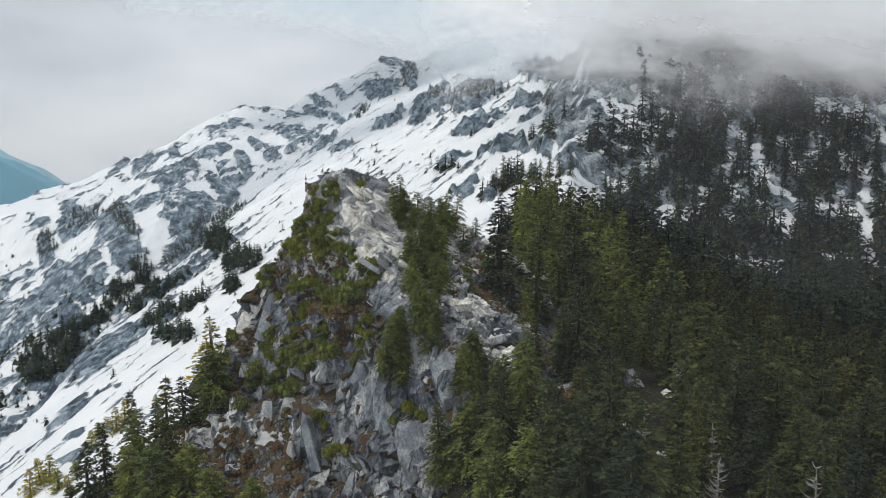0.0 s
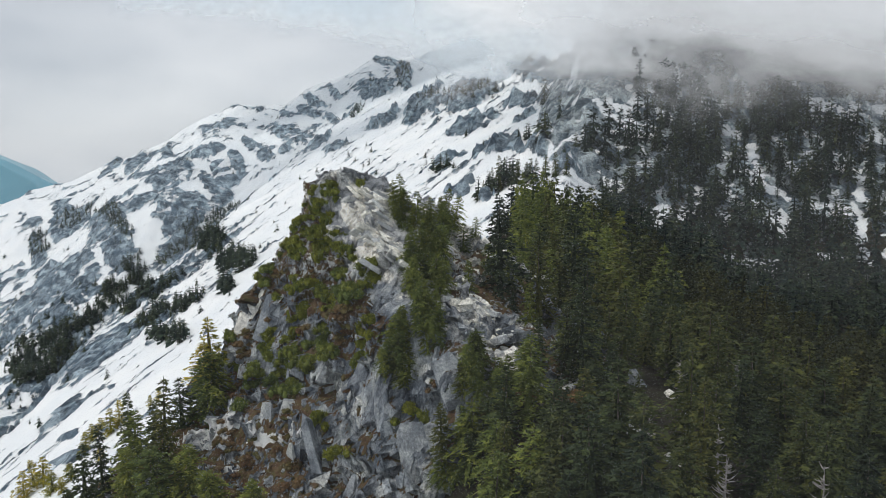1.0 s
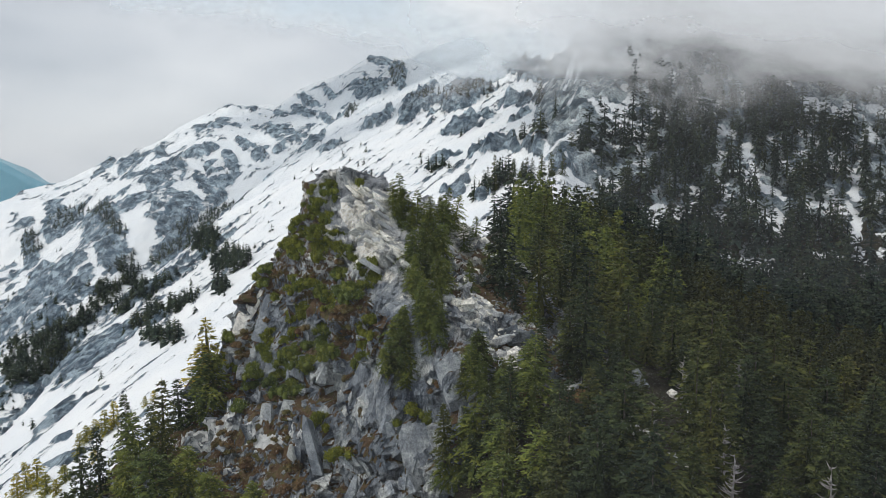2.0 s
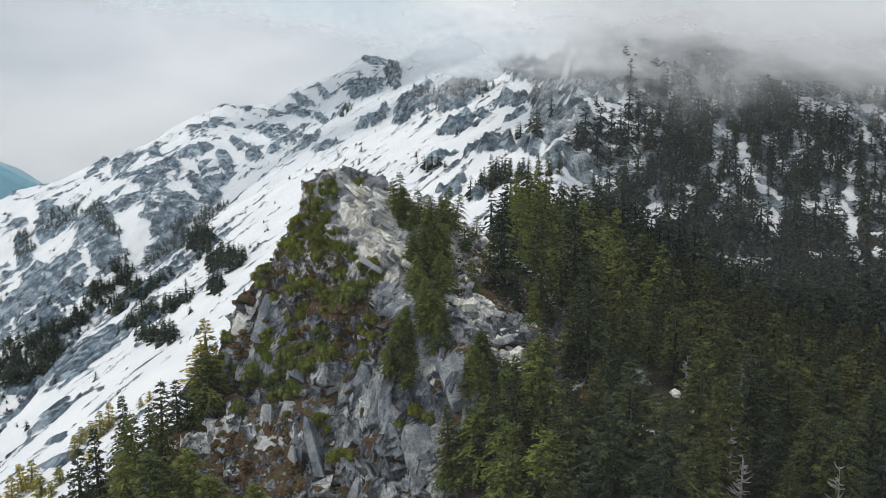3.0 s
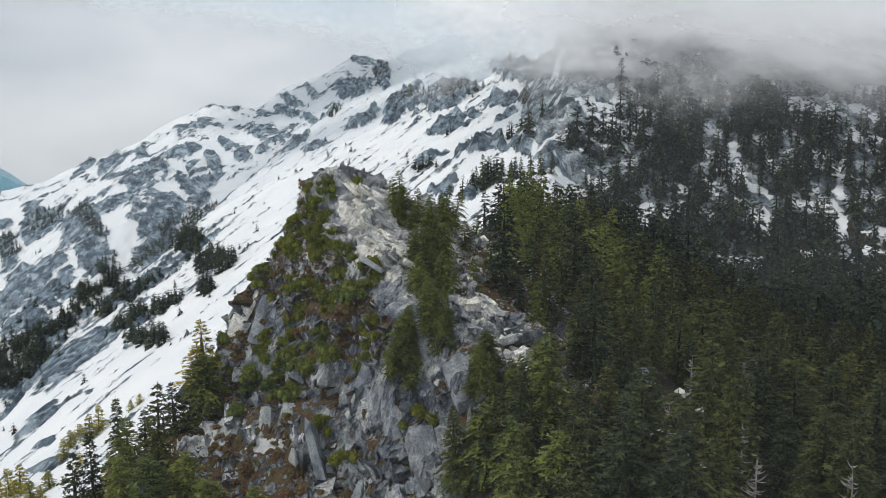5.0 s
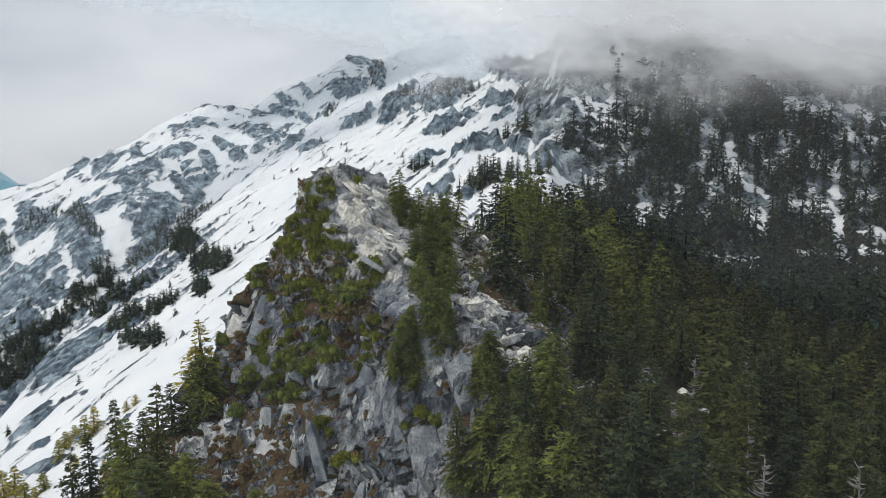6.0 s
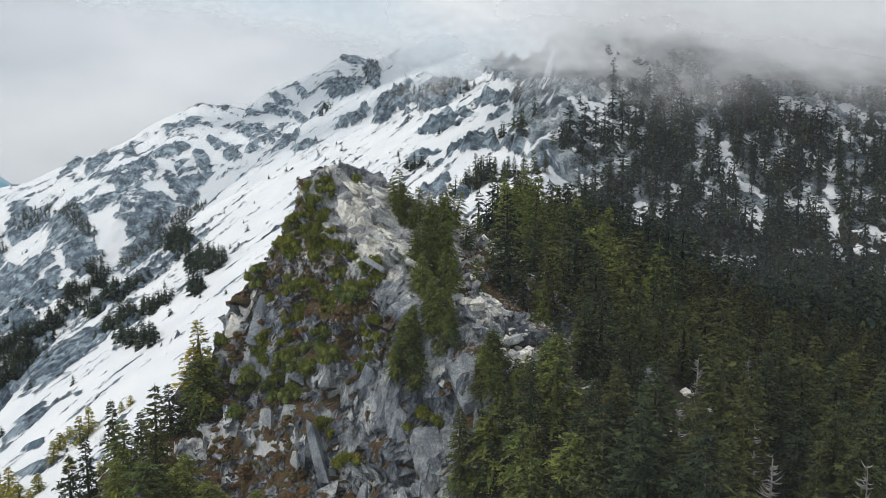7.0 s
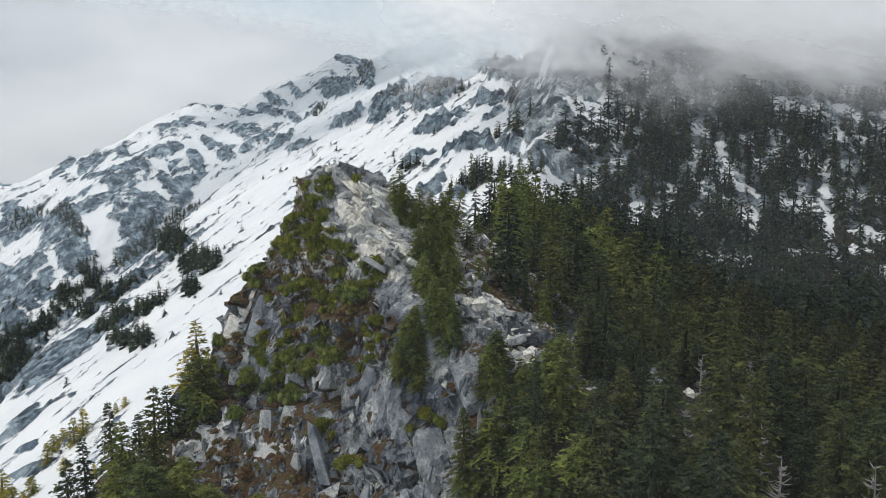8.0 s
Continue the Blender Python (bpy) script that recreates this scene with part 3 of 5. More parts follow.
def ground_shape(x, y):
    """The ground with its relief, and its shares of bare land and of heath."""
    z = land(x, y)
    wood, far, foot = regions(x, y)
    share_a, lift_a = outcrops(x, y, FAR_ROCKS, 31)
    share_b, lift_b = outcrops(x, y, SLOPE_ROCKS, 32)
    share_c, lift_c = outcrops(x, y, FACE_ROCKS, 33, 9.0)
    slab, _ = outcrops(x, y, SLABS, 32)
    snow_c, _ = outcrops(x, y, FACE_SNOW, 34, 8.0)
    share = np.maximum(share_a, np.maximum(share_b, share_c))
    # Streaks of rock along the line of fall.
    u, v = 0.58 * x + 0.81 * y, 0.81 * x - 0.58 * y
    streaks = fbm(u / 4.2, v, 5.5, 4, 41, 0.6)
    patch = fbm(x, y, 70, 3, 42)
    along = np.interp(y, [0, 250, 340, 384, 423, 483, 533, 571, 624, 683, 764, 843, 1100], [-330, -250, -221, -227, -236, -250, -240, -223, -216, -195, -172, -130, -60])
    rim = smooth(85, 0, np.abs(x - along - 30)) * smooth(700, 560, y) * smooth(380, 430, y)
    bare = 0.23 + 0.62 * streaks + 0.16 * patch + 0.20 * rim
    knobs = fbm(x, y, 15, 4, 43, 0.6)
    bare_far = 0.22 + 0.8 * knobs + 0.22 * patch + 0.12 * fbm(x, y, 7, 2, 70) + 0.3 * smooth(110, 60, z)
    bare = bare * (1 - far) + bare_far * far
    bare = np.maximum(bare, share * (0.85 + 0.8 * knobs + 0.35 * streaks))
    # The rim of the snow slope falls off as bare rock.
    drop = smooth(-2, 9, along - x) * (1 - far) * (1 - wood) * smooth(240, 330, y)
    bare = np.maximum(bare, 0.9 * drop)
    gaps = fbm(x, y, 13, 4, 44, 0.65)
    bare_wood = 0.86 - (0.75 * smooth(0.24, 0.42, gaps) + 0.7 * smooth(0.36, 0.5, fbm(x, y, 5.5, 2, 69))) * smooth(245, 315, y) - 1.1 * smooth(0.25, 0.8, snow_c)
    bare_wood = np.maximum(bare_wood, (0.8 + 0.5 * knobs) * smooth(0.3, 0.7, share_c))
    bare = bare * (1 - wood) + bare_wood * wood
    bare = np.maximum(bare, 0.95 * foot * smooth(-62, -50, x) + 0.0)
    heath = wood * (1 - smooth(0.2, 0.6, share_c)) * (1 - 0.6 * smooth(290, 340, y)) * (1 - 0.75 * smooth(300, 360, y) * smooth(-0.1, 0.25, fbm(x, y, 12, 3, 46))) + foot * 0.75 * (fbm(x, y, 9, 3, 45) > -0.1)
    cliff = smooth(-1, 5, np.interp(y, EDGE_Y, EDGE_X) - x) * smooth(290, 330, y) * wood
    heath, bare = heath * (1 - cliff), np.maximum(bare, cliff * (0.68 + 0.7 * fbm(x, y, 10, 3, 60)))
    z = z + cliff * (4 * fbm(x, y, 16, 4, 58, 0.6) + 4 * np.abs(fbm(x, y, 9, 3, 59)))
    rocky = np.clip(bare, 0, 1)
    crumple = np.abs(fbm(x, y, 13, 4, 51, 0.55))
    z = z + 2.2 * fbm(x, y, 60, 3, 52) * smooth(30, 160, np.hypot(x, y)) + 0.5 * lift_a * (0.7 + 0.9 * crumple) + 0.6 * lift_b * (0.7 + 0.9 * crumple) + 0.25 * lift_c * (0.4 + 2.0 * crumple) + share_c * (2.2 * np.abs(fbm(x, y, 7, 3, 56)) - 0.5)
    z = z + rocky * ((2.6 * crumple + 3.2 * np.abs(fbm(x, y, 8.5, 3, 57))) * smooth(200, 500, y) + 0.9 * crumple + 0.5 * fbm(x, y, 4, 3, 53)) * smooth(60, 200, y) + 0.35 * smooth(0.45, 0.6, bare) * (1 - wood)
    z = z - 2.5 * foot * smooth(-60, -54, x)
    # Bare rock breaks into tilted blocks.
    pick = (rocky > 0.4) & (y > 235) & (y < 1130) & (np.abs(x) < 640)
    if pick.any():
        px, py, pz = x[pick], y[pick], np.zeros(int(pick.sum()))
        step = np.zeros(len(px))
        for size, seed, high, tilt in ((15.0, 141, 5.5, 0.75), (6.0, 142, 2.6, 0.8)):
            ident, middle, joint = cells(np.stack([0.8 * px + 0.6 * py, (0.8 * py - 0.6 * px) * 1.6, pz], 1), (size, size, size), seed)
            rand = [lattice(ident[:, 0], ident[:, 1], ident[:, 2], seed + 20 + n) - 0.5 for n in range(3)]
            off = np.stack([0.8 * px + 0.6 * py, (0.8 * py - 0.6 * px) * 1.6], 1) - middle[:, :2]
            step = step + high * rand[0] + tilt * (rand[1] * off[:, 0] + rand[2] * off[:, 1]) - 0.3 * high * smooth(0.12, 0.0, joint)
        z[pick] = z[pick] + step * smooth(0.4, 0.75, rocky[pick]) * np.where(wood[pick] > 0.5, 0.7, 1.0 - 0.5 * far[pick]) * (1 - 0.9 * slab[pick])
    z = z + far * (9 * fbm(x, y, 85, 3, 54) + 4.5 * np.abs(fbm(x, y, 34, 3, 55)))
    return z, bare, heath


def build_ground():
    xs = axis((-4500, -900, 300), (-900, -620, 14), (-620, -330, 3.2), (-330, -70, 1.9), (-70, 60, 1.5), (60, 260, 2.0), (260, 500, 10), (500, 4500, 400))
    ys = axis((-3000, -200, 400), (-200, 40, 10), (40, 170, 2.4), (170, 520, 1.5), (520, 820, 2.0), (820, 1120, 2.4), (1120, 1500, 20), (1500, 4500, 300))
    gx, gy = np.meshgrid(xs, ys)
    z, bare, heath = ground_shape(gx, gy)
    colours = np.stack([np.clip(bare, 0, 1), np.clip(heath, 0, 1), regions(gx, gy)[0]], -1).reshape(-1, 3)
    mesh = sheet_mesh("ground", xs, ys, z, None, colours, GROUND)
    ob = tagged(new("ground", mesh), "snowy mountain slopes with grey rock outcrops and heath", "mountainside", kind="structure")
    return ob


def faceted(p, turn, size, seed, out, tilt, where, gap=0.35):
    """Breaks a rock face into flat facets: each block of the mass shows one plane, tilted and pushed in or out."""
    du, dv = np.gradient(p, axis=1), np.gradient(p, axis=0)
    n = np.cross(du, dv).reshape(-1, 3)
    n = n / (np.linalg.norm(n, axis=1, keepdims=True) + 1e-9)
    flat = p.reshape(-1, 3)
    ident, _, joint = cells(flat @ np.array(turn), size, seed)
    _, block, count = np.unique(ident, axis=0, return_inverse=True, return_counts=True)
    block = block.ravel()
    middle, face = np.zeros((len(count), 3)), np.zeros((len(count), 3))
    np.add.at(middle, block, flat)
    np.add.at(face, block, n)
    middle = middle / count[:, None]
    rng = np.random.default_rng(seed)
    face = face / (np.linalg.norm(face, axis=1, keepdims=True) + 1e-9) + tilt * rng.uniform(-1, 1, (len(count), 3))
    face = face / np.linalg.norm(face, axis=1, keepdims=True)
    push = out * rng.uniform(-0.5, 0.5, len(count))
    way = ((middle[block] - flat) * face[block]).sum(1) / np.maximum(0.35, (n * face[block]).sum(1))
    reach = 0.3 * max(size)
    way = np.clip(way, -reach, reach) + push[block] - gap * out * smooth(0.10, 0.0, joint)
    tone = rng.uniform(0, 1, len(count))[block]
    return (flat + n * (way * where)[:, None]).reshape(p.shape), tone


def build_crag():
    xs, ys = np.arange(-60, 32.01, 0.25), np.arange(66, 150.01, 0.25)
    gx, gy = np.meshgrid(xs, ys)
    z = crag_height(gx, gy)
    bump = 1.1 * fbm(gx, gy, 9, 3, 61)
    z = np.maximum(z + bump, crag_foot(gx, gy) + 0.35 + 0.9 * fbm(gx, gy, 5, 3, 63))
    keep = (z > land(gx, gy) - 1.5) | (gx < 10) & (gx > -58) & (gy < 118)
    p = np.stack([gx, gy, z], -1)
    upper = smooth(177, 185, z + 2 * fbm(gx, gy, 7, 2, 68)).ravel()
    # Beds that dip to the right on top; upright flakes on the face below; small breakage on both.
    dip, steep = Matrix.Rotation(radians(34), 3, (0.25, 1, 0)), Matrix.Rotation(radians(-22), 3, (0.2, 1, 0))
    p, tone_a = faceted(p, dip, (6.5, 4.5, 3.0), 71, 1.5, 0.3, upper, 0.75)
    p, tone_b = faceted(p, steep, (4.6, 4.6, 8.0), 72, 2.6, 0.3, 1 - upper)
    p, tone_c = faceted(p, dip, (2.6, 2.2, 1.6), 81, 0.6, 0.25, 0.2 + 0.8 * upper, 0.7)
    p, tone_d = faceted(p, steep, (2.0, 2.0, 4.2), 82, 0.6, 0.2, 1 - 0.85 * upper)
    p, tone_e = faceted(p, steep, (0.9, 0.9, 1.6), 83, 0.16, 0.15, 1 - 0.9 * upper)
    plates = upper * (0.5 * tone_a + 0.5 * tone_c) + (1 - upper) * (0.4 * tone_b + 0.4 * tone_d + 0.2 * tone_e)
    du, dv = np.gradient(p, axis=1), np.gradient(p, axis=0)
    n = np.cross(du, dv)
    up = n[..., 2] / (np.linalg.norm(n, axis=-1) + 1e-9)
    x, y, h = p[..., 0], p[..., 1], p[..., 2]
    # Pale on the upper rocks and on upward faces of the right-hand scree; slaty on the lower face.
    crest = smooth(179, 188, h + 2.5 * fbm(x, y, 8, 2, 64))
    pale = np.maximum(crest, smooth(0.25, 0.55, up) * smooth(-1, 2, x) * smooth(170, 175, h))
    ledge = smooth(0.35, 0.75, up + 0.25 * fbm(x, y, 4, 3, 65))
    left = smooth(-1, -5, x + 0.30 * (y - 105) - np.interp(h, [172, 182, 188, 199], [-7, -9, -13, -14])) * smooth(172, 178, h + 4 * fbm(x, y, 6, 2, 67))
    heath = np.clip(0.72 * ledge * smooth(182, 176, h) + (0.47 + 0.38 * ledge) * left, 0, 1)
    foot = smooth(168, 162, h + 2 * fbm(x, y, 6, 2, 73)) * smooth(0.2, 0.5, up + 0.2 * fbm(x, y, 3, 3, 74)) * smooth(-15, -19, x)
    heath = np.maximum(heath, 0.8 * foot)
    hollow = ridge(x, y, [(4, 100, 0), (14, 112, 0), (26, 126, 0)], 1, 1)
    heath = np.maximum(heath, 0.95 * smooth(-10, -5, hollow) * ledge)
    nook = np.maximum(ridge(x, y, [(-38.8, 106, 0), (-37, 103.5, 0), (-34.5, 102.2, 0), (-32, 100.2, 0)], 1, 1), ridge(x, y, [(-38, 102, 0), (-36.4, 103, 0)], 1, 1))
    ribbon = ridge(x, y, [(-27.4, 95.6, 0), (-25.5, 94.6, 0), (-23.5, 93.9, 0), (-21, 93.5, 0)], 1, 1)
    scrap = np.maximum(ridge(x, y, [(-19.6, 91.5, 0), (-18.4, 89.5, 0)], 1, 1), ridge(x, y, [(-30, 93.4, 0), (-29, 93.2, 0)], 1, 1))
    snow = np.maximum(np.maximum(smooth(-2.0, -1.0, nook), smooth(-0.9, -0.25, ribbon)), 0.9 * smooth(-1.0, -0.3, scrap)) * smooth(-0.1, 0.25, up)
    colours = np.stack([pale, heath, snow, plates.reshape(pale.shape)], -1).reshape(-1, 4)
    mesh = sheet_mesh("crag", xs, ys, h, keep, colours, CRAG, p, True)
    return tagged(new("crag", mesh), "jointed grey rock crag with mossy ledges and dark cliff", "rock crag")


ground = build_ground()
crag = build_crag()
from mathutils.bvhtree import BVHTree

# ---- conifers ----
def part(name, mesh, parent, label=""):
    ob = new(name, mesh)
    ob.parent = parent
    return tagged(ob, label) if label else ob


def twig_fans(rng, p, way, long, broad):
    """A slim pointed spray of needles from each place p along its way: corners and triangles."""
    way = way / np.linalg.norm(way, axis=1, keepdims=True)
    flat = np.cross(way, np.array([0, 0, 1.0]) + rng.normal(0, 0.45, p.shape))
    flat = flat / (np.linalg.norm(flat, axis=1, keepdims=True) + 1e-6) * (broad * long)[:, None]
    near = p + way * (0.12 * long)[:, None]
    co = np.stack([near - flat, near + flat, p + way * long[:, None]], 1).reshape(-1, 3)
    return co, np.arange(len(co)).reshape(-1, 3)


def fir_crown(rng, height, radius, whorls, per, twigs, bare=0.1, ragged=0.3, droop=0.35, top=0.9, blade=0.08):
    """Whorls of drooping branches, each a frond of small pointed sprays: corners and triangles."""
    f = np.repeat(1 - (1 - np.clip((np.arange(whorls) + rng.uniform(-0.4, 0.4, whorls)) / whorls, 0, 1)) ** 1.2, per)
    n = len(f)
    f = np.clip(f + rng.normal(0, 0.018, n), 0, 0.985)
    lean = rng.normal(0, 0.012, 2)
    turn = np.repeat(rng.uniform(0, 6.28, whorls), per) + np.tile(6.283 * np.arange(per) / per, whorls) + rng.uniform(-0.4, 0.4, n)
    reach = radius * (1 - f) ** top * np.clip(0.7 + 2.2 * f, 0, 1) + 0.075 * radius
    side = 1 + 0.16 * np.sin(turn + rng.uniform(0, 6.28)) + 0.14 * np.sin(9 * f + 2 * turn)
    long = reach * side * rng.uniform(1 - ragged, 1 + 0.6 * ragged, n)
    rise = 0.5 * f - 0.12 + rng.uniform(-0.14, 0.14, n)
    h = height * (bare + (0.99 - bare) * f)
    root = np.stack([lean[0] * h, lean[1] * h, h], 1)
    out = np.stack([np.cos(turn), np.sin(turn), np.zeros(n)], 1)
    across = np.stack([-out[:, 1], out[:, 0], np.zeros(n)], 1)
    sag = droop * rng.uniform(0.7, 1.3, n)

    def at(k, s, swing=0.0):
        level = long[k] * (rise[k] * s - sag[k] * s * s)
        return root[k] + np.stack([np.cos(turn[k] + swing) * long[k] * s, np.sin(turn[k] + swing) * long[k] * s, level], 1)

    count = np.maximum(min(twigs, 4), np.round(twigs * np.sqrt(long / radius))).astype(int)
    k = np.repeat(np.arange(n), count)
    s = rng.uniform(0.06, 1.0, len(k)) ** 0.6
    sign = np.where(rng.random(len(k)) < 0.5, -1.0, 1.0)[:, None] * rng.uniform(0.35, 1.0, (len(k), 1))
    way = out[k] * 0.75 + across[k] * sign + np.stack([0 * s, 0 * s, rng.uniform(-0.45, 0.3, len(k))], 1)
    size = (0.20 * long[k] * (1.12 - s) + (0.036 if twigs > 12 else 0.055 if twigs > 5 else 0.065) * height) * rng.uniform(0.65, 1.35, len(k))
    parts = [twig_fans(rng, at(k, s, rng.normal(0, 0.15, len(k))), way, size, np.full(len(k), 0.27 if twigs > 12 else 0.33))]
    # The frond's own spine of needles, and a thin dark cone of them round the stem.
    k = np.arange(n)
    a, mid, tip = at(k, np.full(n, 0.05)), at(k, np.full(n, 0.5)), at(k, np.full(n, 1.0))
    w = across * (blade * long)[:, None]
    fill = np.stack([a, mid - w, mid + w, mid - w, tip, mid + w], 1).reshape(-1, 3)
    parts.append((fill, np.arange(len(fill)).reshape(-1, 3)))
    ring = []
    for v, r in ((bare + 0.04, 0.15), (0.5, 0.08), (0.85, 0.006)):
        ang = 1.2566 * np.arange(5) + v
        ring.append(np.stack([lean[0] * v * height + r * radius * np.cos(ang), lean[1] * v * height + r * radius * np.sin(ang), np.full(5, v * height)], 1))
    core = [(5 * j + q, 5 * j + (q + 1) % 5, 5 * j + 5 + q) for j in range(2) for q in range(5)] + [(5 * j + (q + 1) % 5, 5 * j + 5 + (q + 1) % 5, 5 * j + 5 + q) for j in range(2) for q in range(5)]
    parts.append((np.concatenate(ring), np.array(core)))
    spike = np.array([[lean[0] * height, lean[1] * height, 0.0]] * 2) + rng.normal(0, 0.004 * height, (2, 3)) + [0, 0, 0.92 * height]
    parts.append(twig_fans(rng, spike, np.array([[0.02, 0, 1.0], [0, 0.02, 1.0]]), np.full(2, 0.11 * height), np.full(2, 0.1)))
    return gather(parts)


def gather(parts):
    """Several meshes' arrays as one."""
    k, co, tris = 0, [], []
    for c, t in parts:
        co.append(c)
        tris.append(t + k)
        k += len(c)
    return np.concatenate(co), np.concatenate(tris)


def shrub_crown(rng, height, radius, lobes, twigs, spray=0.16, upright=0.4):
    """A low, wind-clipped shrub: overlapping cushions of short sprays."""
    parts = []
    share = max(8, twigs // lobes)
    for n in range(lobes):
        turn, far = rng.uniform(0, 6.28), radius * (0.62 * math.sqrt(rng.random()) if n else 0.0)
        size = np.array([radius * rng.uniform(0.34, 0.56)] * 2 + [height * rng.uniform(0.24, 0.42)])
        middle = np.array([far * math.cos(turn), far * math.sin(turn), height * rng.uniform(0.2, 0.62) * (1 - 0.45 * far / radius)])
        d = rng.normal(0, 1, (share, 3))
        d[:, 2] = np.where(d[:, 2] < -0.6, -d[:, 2], d[:, 2])
        d = d / np.linalg.norm(d, axis=1, keepdims=True)
        p = middle + d * size * rng.uniform(0.65, 1.0, (share, 1))
        way = d + rng.normal(0, 0.45, d.shape) + [0, 0, upright]
        parts.append(twig_fans(rng, p, way, radius * spray * rng.uniform(0.7, 1.7, share), np.full(share, 0.24)))
        ring = []
        for v, r in ((-0.8, 0.45), (0.0, 0.72), (0.62, 0.4)):
            ang = 1.2566 * np.arange(5) + v + turn
            ring.append(np.stack([middle[0] + r * size[0] * np.cos(ang), middle[1] + r * size[1] * np.sin(ang), np.full(5, middle[2] + v * size[2])], 1))
        core = [(5 * j + q, 5 * j + (q + 1) % 5, 5 * j + 5 + q) for j in range(2) for q in range(5)] + [(5 * j + (q + 1) % 5, 5 * j + 5 + (q + 1) % 5, 5 * j + 5 + q) for j in range(2) for q in range(5)] + [(10, 11, 12), (10, 12, 13), (10, 13, 14)]
        parts.append((np.concatenate(ring), np.array(core)))
    return gather(parts)


def trunk_mesh(rng, height, thick, name="trunk", mat=None, sides=6, limbs=0):
    """A tapered, slightly bent trunk; with limbs, bare branches on it."""
    co, quads = [], []

    def tube(points, radii, n):
        k = len(co)
        for p, r in zip(points, radii):
            for s in range(n):
                a = 6.283 * s / n
                co.append((p[0] + r * math.cos(a), p[1] + r * math.sin(a), p[2]))
        for j in range(len(points) - 1):
            for s in range(n):
                t = (s + 1) % n
                quads.append((k + j * n + s, k + j * n + t, k + (j + 1) * n + t, k + (j + 1) * n + s))

    rise = [-0.06, 0.03, 0.2, 0.45, 0.7, 0.97]
    sway = np.cumsum(rng.normal(0, 0.006, (len(rise), 2)), 0) * height
    points = [(sway[n][0], sway[n][1], height * r) for n, r in enumerate(rise)]
    tube(points, [thick * v for v in (1.5, 1.15, 0.9, 0.62, 0.36, 0.06)], sides)
    for n in range(limbs):
        f = rng.uniform(0.12, 0.95)
        h, turn = f * height, rng.uniform(0, 6.28)
        long = height * rng.uniform(0.08, 0.24) * (1.1 - 0.75 * f)
        out = np.array([math.cos(turn), math.sin(turn)])
        base = np.array([np.interp(f, rise, sway[:, 0]), np.interp(f, rise, sway[:, 1])])
        bend = rng.uniform(-0.5, 0.1)
        pts = [(*(base + out * long * s), h + long * (bend * s + 0.55 * s * s)) for s in (0, 0.4, 0.75, 1.0)]
        k = len(co)
        for p, r in zip(pts, (0.06, 0.045, 0.03, 0.012)):
            r *= height / 7
            co.extend(((p[0] - out[1] * r, p[1] + out[0] * r, p[2] - r), (p[0] + out[1] * r, p[1] - out[0] * r, p[2] - r), (p[0], p[1], p[2] + r)))
        for j in range(3):
            for s in range(3):
                t = (s + 1) % 3
                quads.append((k + 3 * j + s, k + 3 * j + t, k + 3 * j + 3 + t, k + 3 * j + 3 + s))
    mesh = mesh_from(name, np.array(co), np.array(quads))
    mesh.materials.append(mat or BARK)
    return mesh


def tree_kind(name, seed, height, crown, mat, label, category):
    """One tree as a thing: an Empty at its foot over a trunk and a crown."""
    rng = np.random.default_rng(seed)
    mesh = mesh_from("crown", *crown(rng))
    mesh.materials.append(mat)
    root = tagged(new(name), label, category)
    part("trunk", trunk_mesh(rng, height, 0.013 * height + 0.03), root)
    part("crown", mesh, root)
    return root


def fir_kind(seed, radius, mat, label, whorls=20, twigs=21, name="fir_tree", category="fir tree", **more):
    return tree_kind(name, seed, 9.0, lambda rng: fir_crown(rng, 9.0, radius, whorls, 6, twigs, **more), mat, label, category)


def shrub_kind(seed, height, radius, lobes, twigs, mat, label, name, category, **more):
    return tree_kind(name, seed, 0.8 * height, lambda rng: shrub_crown(rng, height, radius, lobes, twigs, **more), mat, label, category)


FIRS = [fir_kind(100 + n, r, NEEDLES, text, **more) for n, (r, text, more) in enumerate((
    (2.5, "dense dark green subalpine fir in the forest", dict(bare=0.04, top=0.85, ragged=0.38)),
    (3.1, "broad dark green hemlock with drooping boughs", dict(bare=0.03, droop=0.5, ragged=0.5, top=0.8)),
    (2.1, "slender dark green fir with short boughs", dict(bare=0.05, top=0.85, ragged=0.35)),
    (2.9, "ragged green conifer with uneven boughs", dict(bare=0.05, ragged=0.6, top=0.85)),
    (2.7, "green mountain hemlock with a pointed crown", dict(bare=0.03, droop=0.45, top=0.82, ragged=0.45)),
))]
OLIVES = [fir_kind(120 + n, r, OLIVE_NEEDLES, text, **more) for n, (r, text, more) in enumerate((
    (2.8, "olive-green fir on the crag's ledges", dict(bare=0.03, ragged=0.5, top=0.68)),
    (3.4, "broad olive-green hemlock with drooping boughs", dict(bare=0.02, droop=0.45, ragged=0.6, top=0.62)),
    (2.4, "slim olive-green fir with a pointed crown", dict(bare=0.04, top=0.75, ragged=0.4)),
))]
SHRUB_FORMS = ((2.6, 2.2, 9, 820), (2.0, 2.5, 10, 860), (3.2, 1.9, 9, 820))
BUSHES = [shrub_kind(150 + n, *form, BUSH_NEEDLES, text, "stunted_conifer", "stunted conifer") for n, (form, text) in enumerate(zip(SHRUB_FORMS, (
    "stunted yellow-green conifer clinging to the rock", "wide low yellow-green conifer on a mossy ledge", "bushy yellow-green young conifer on the crag")))]
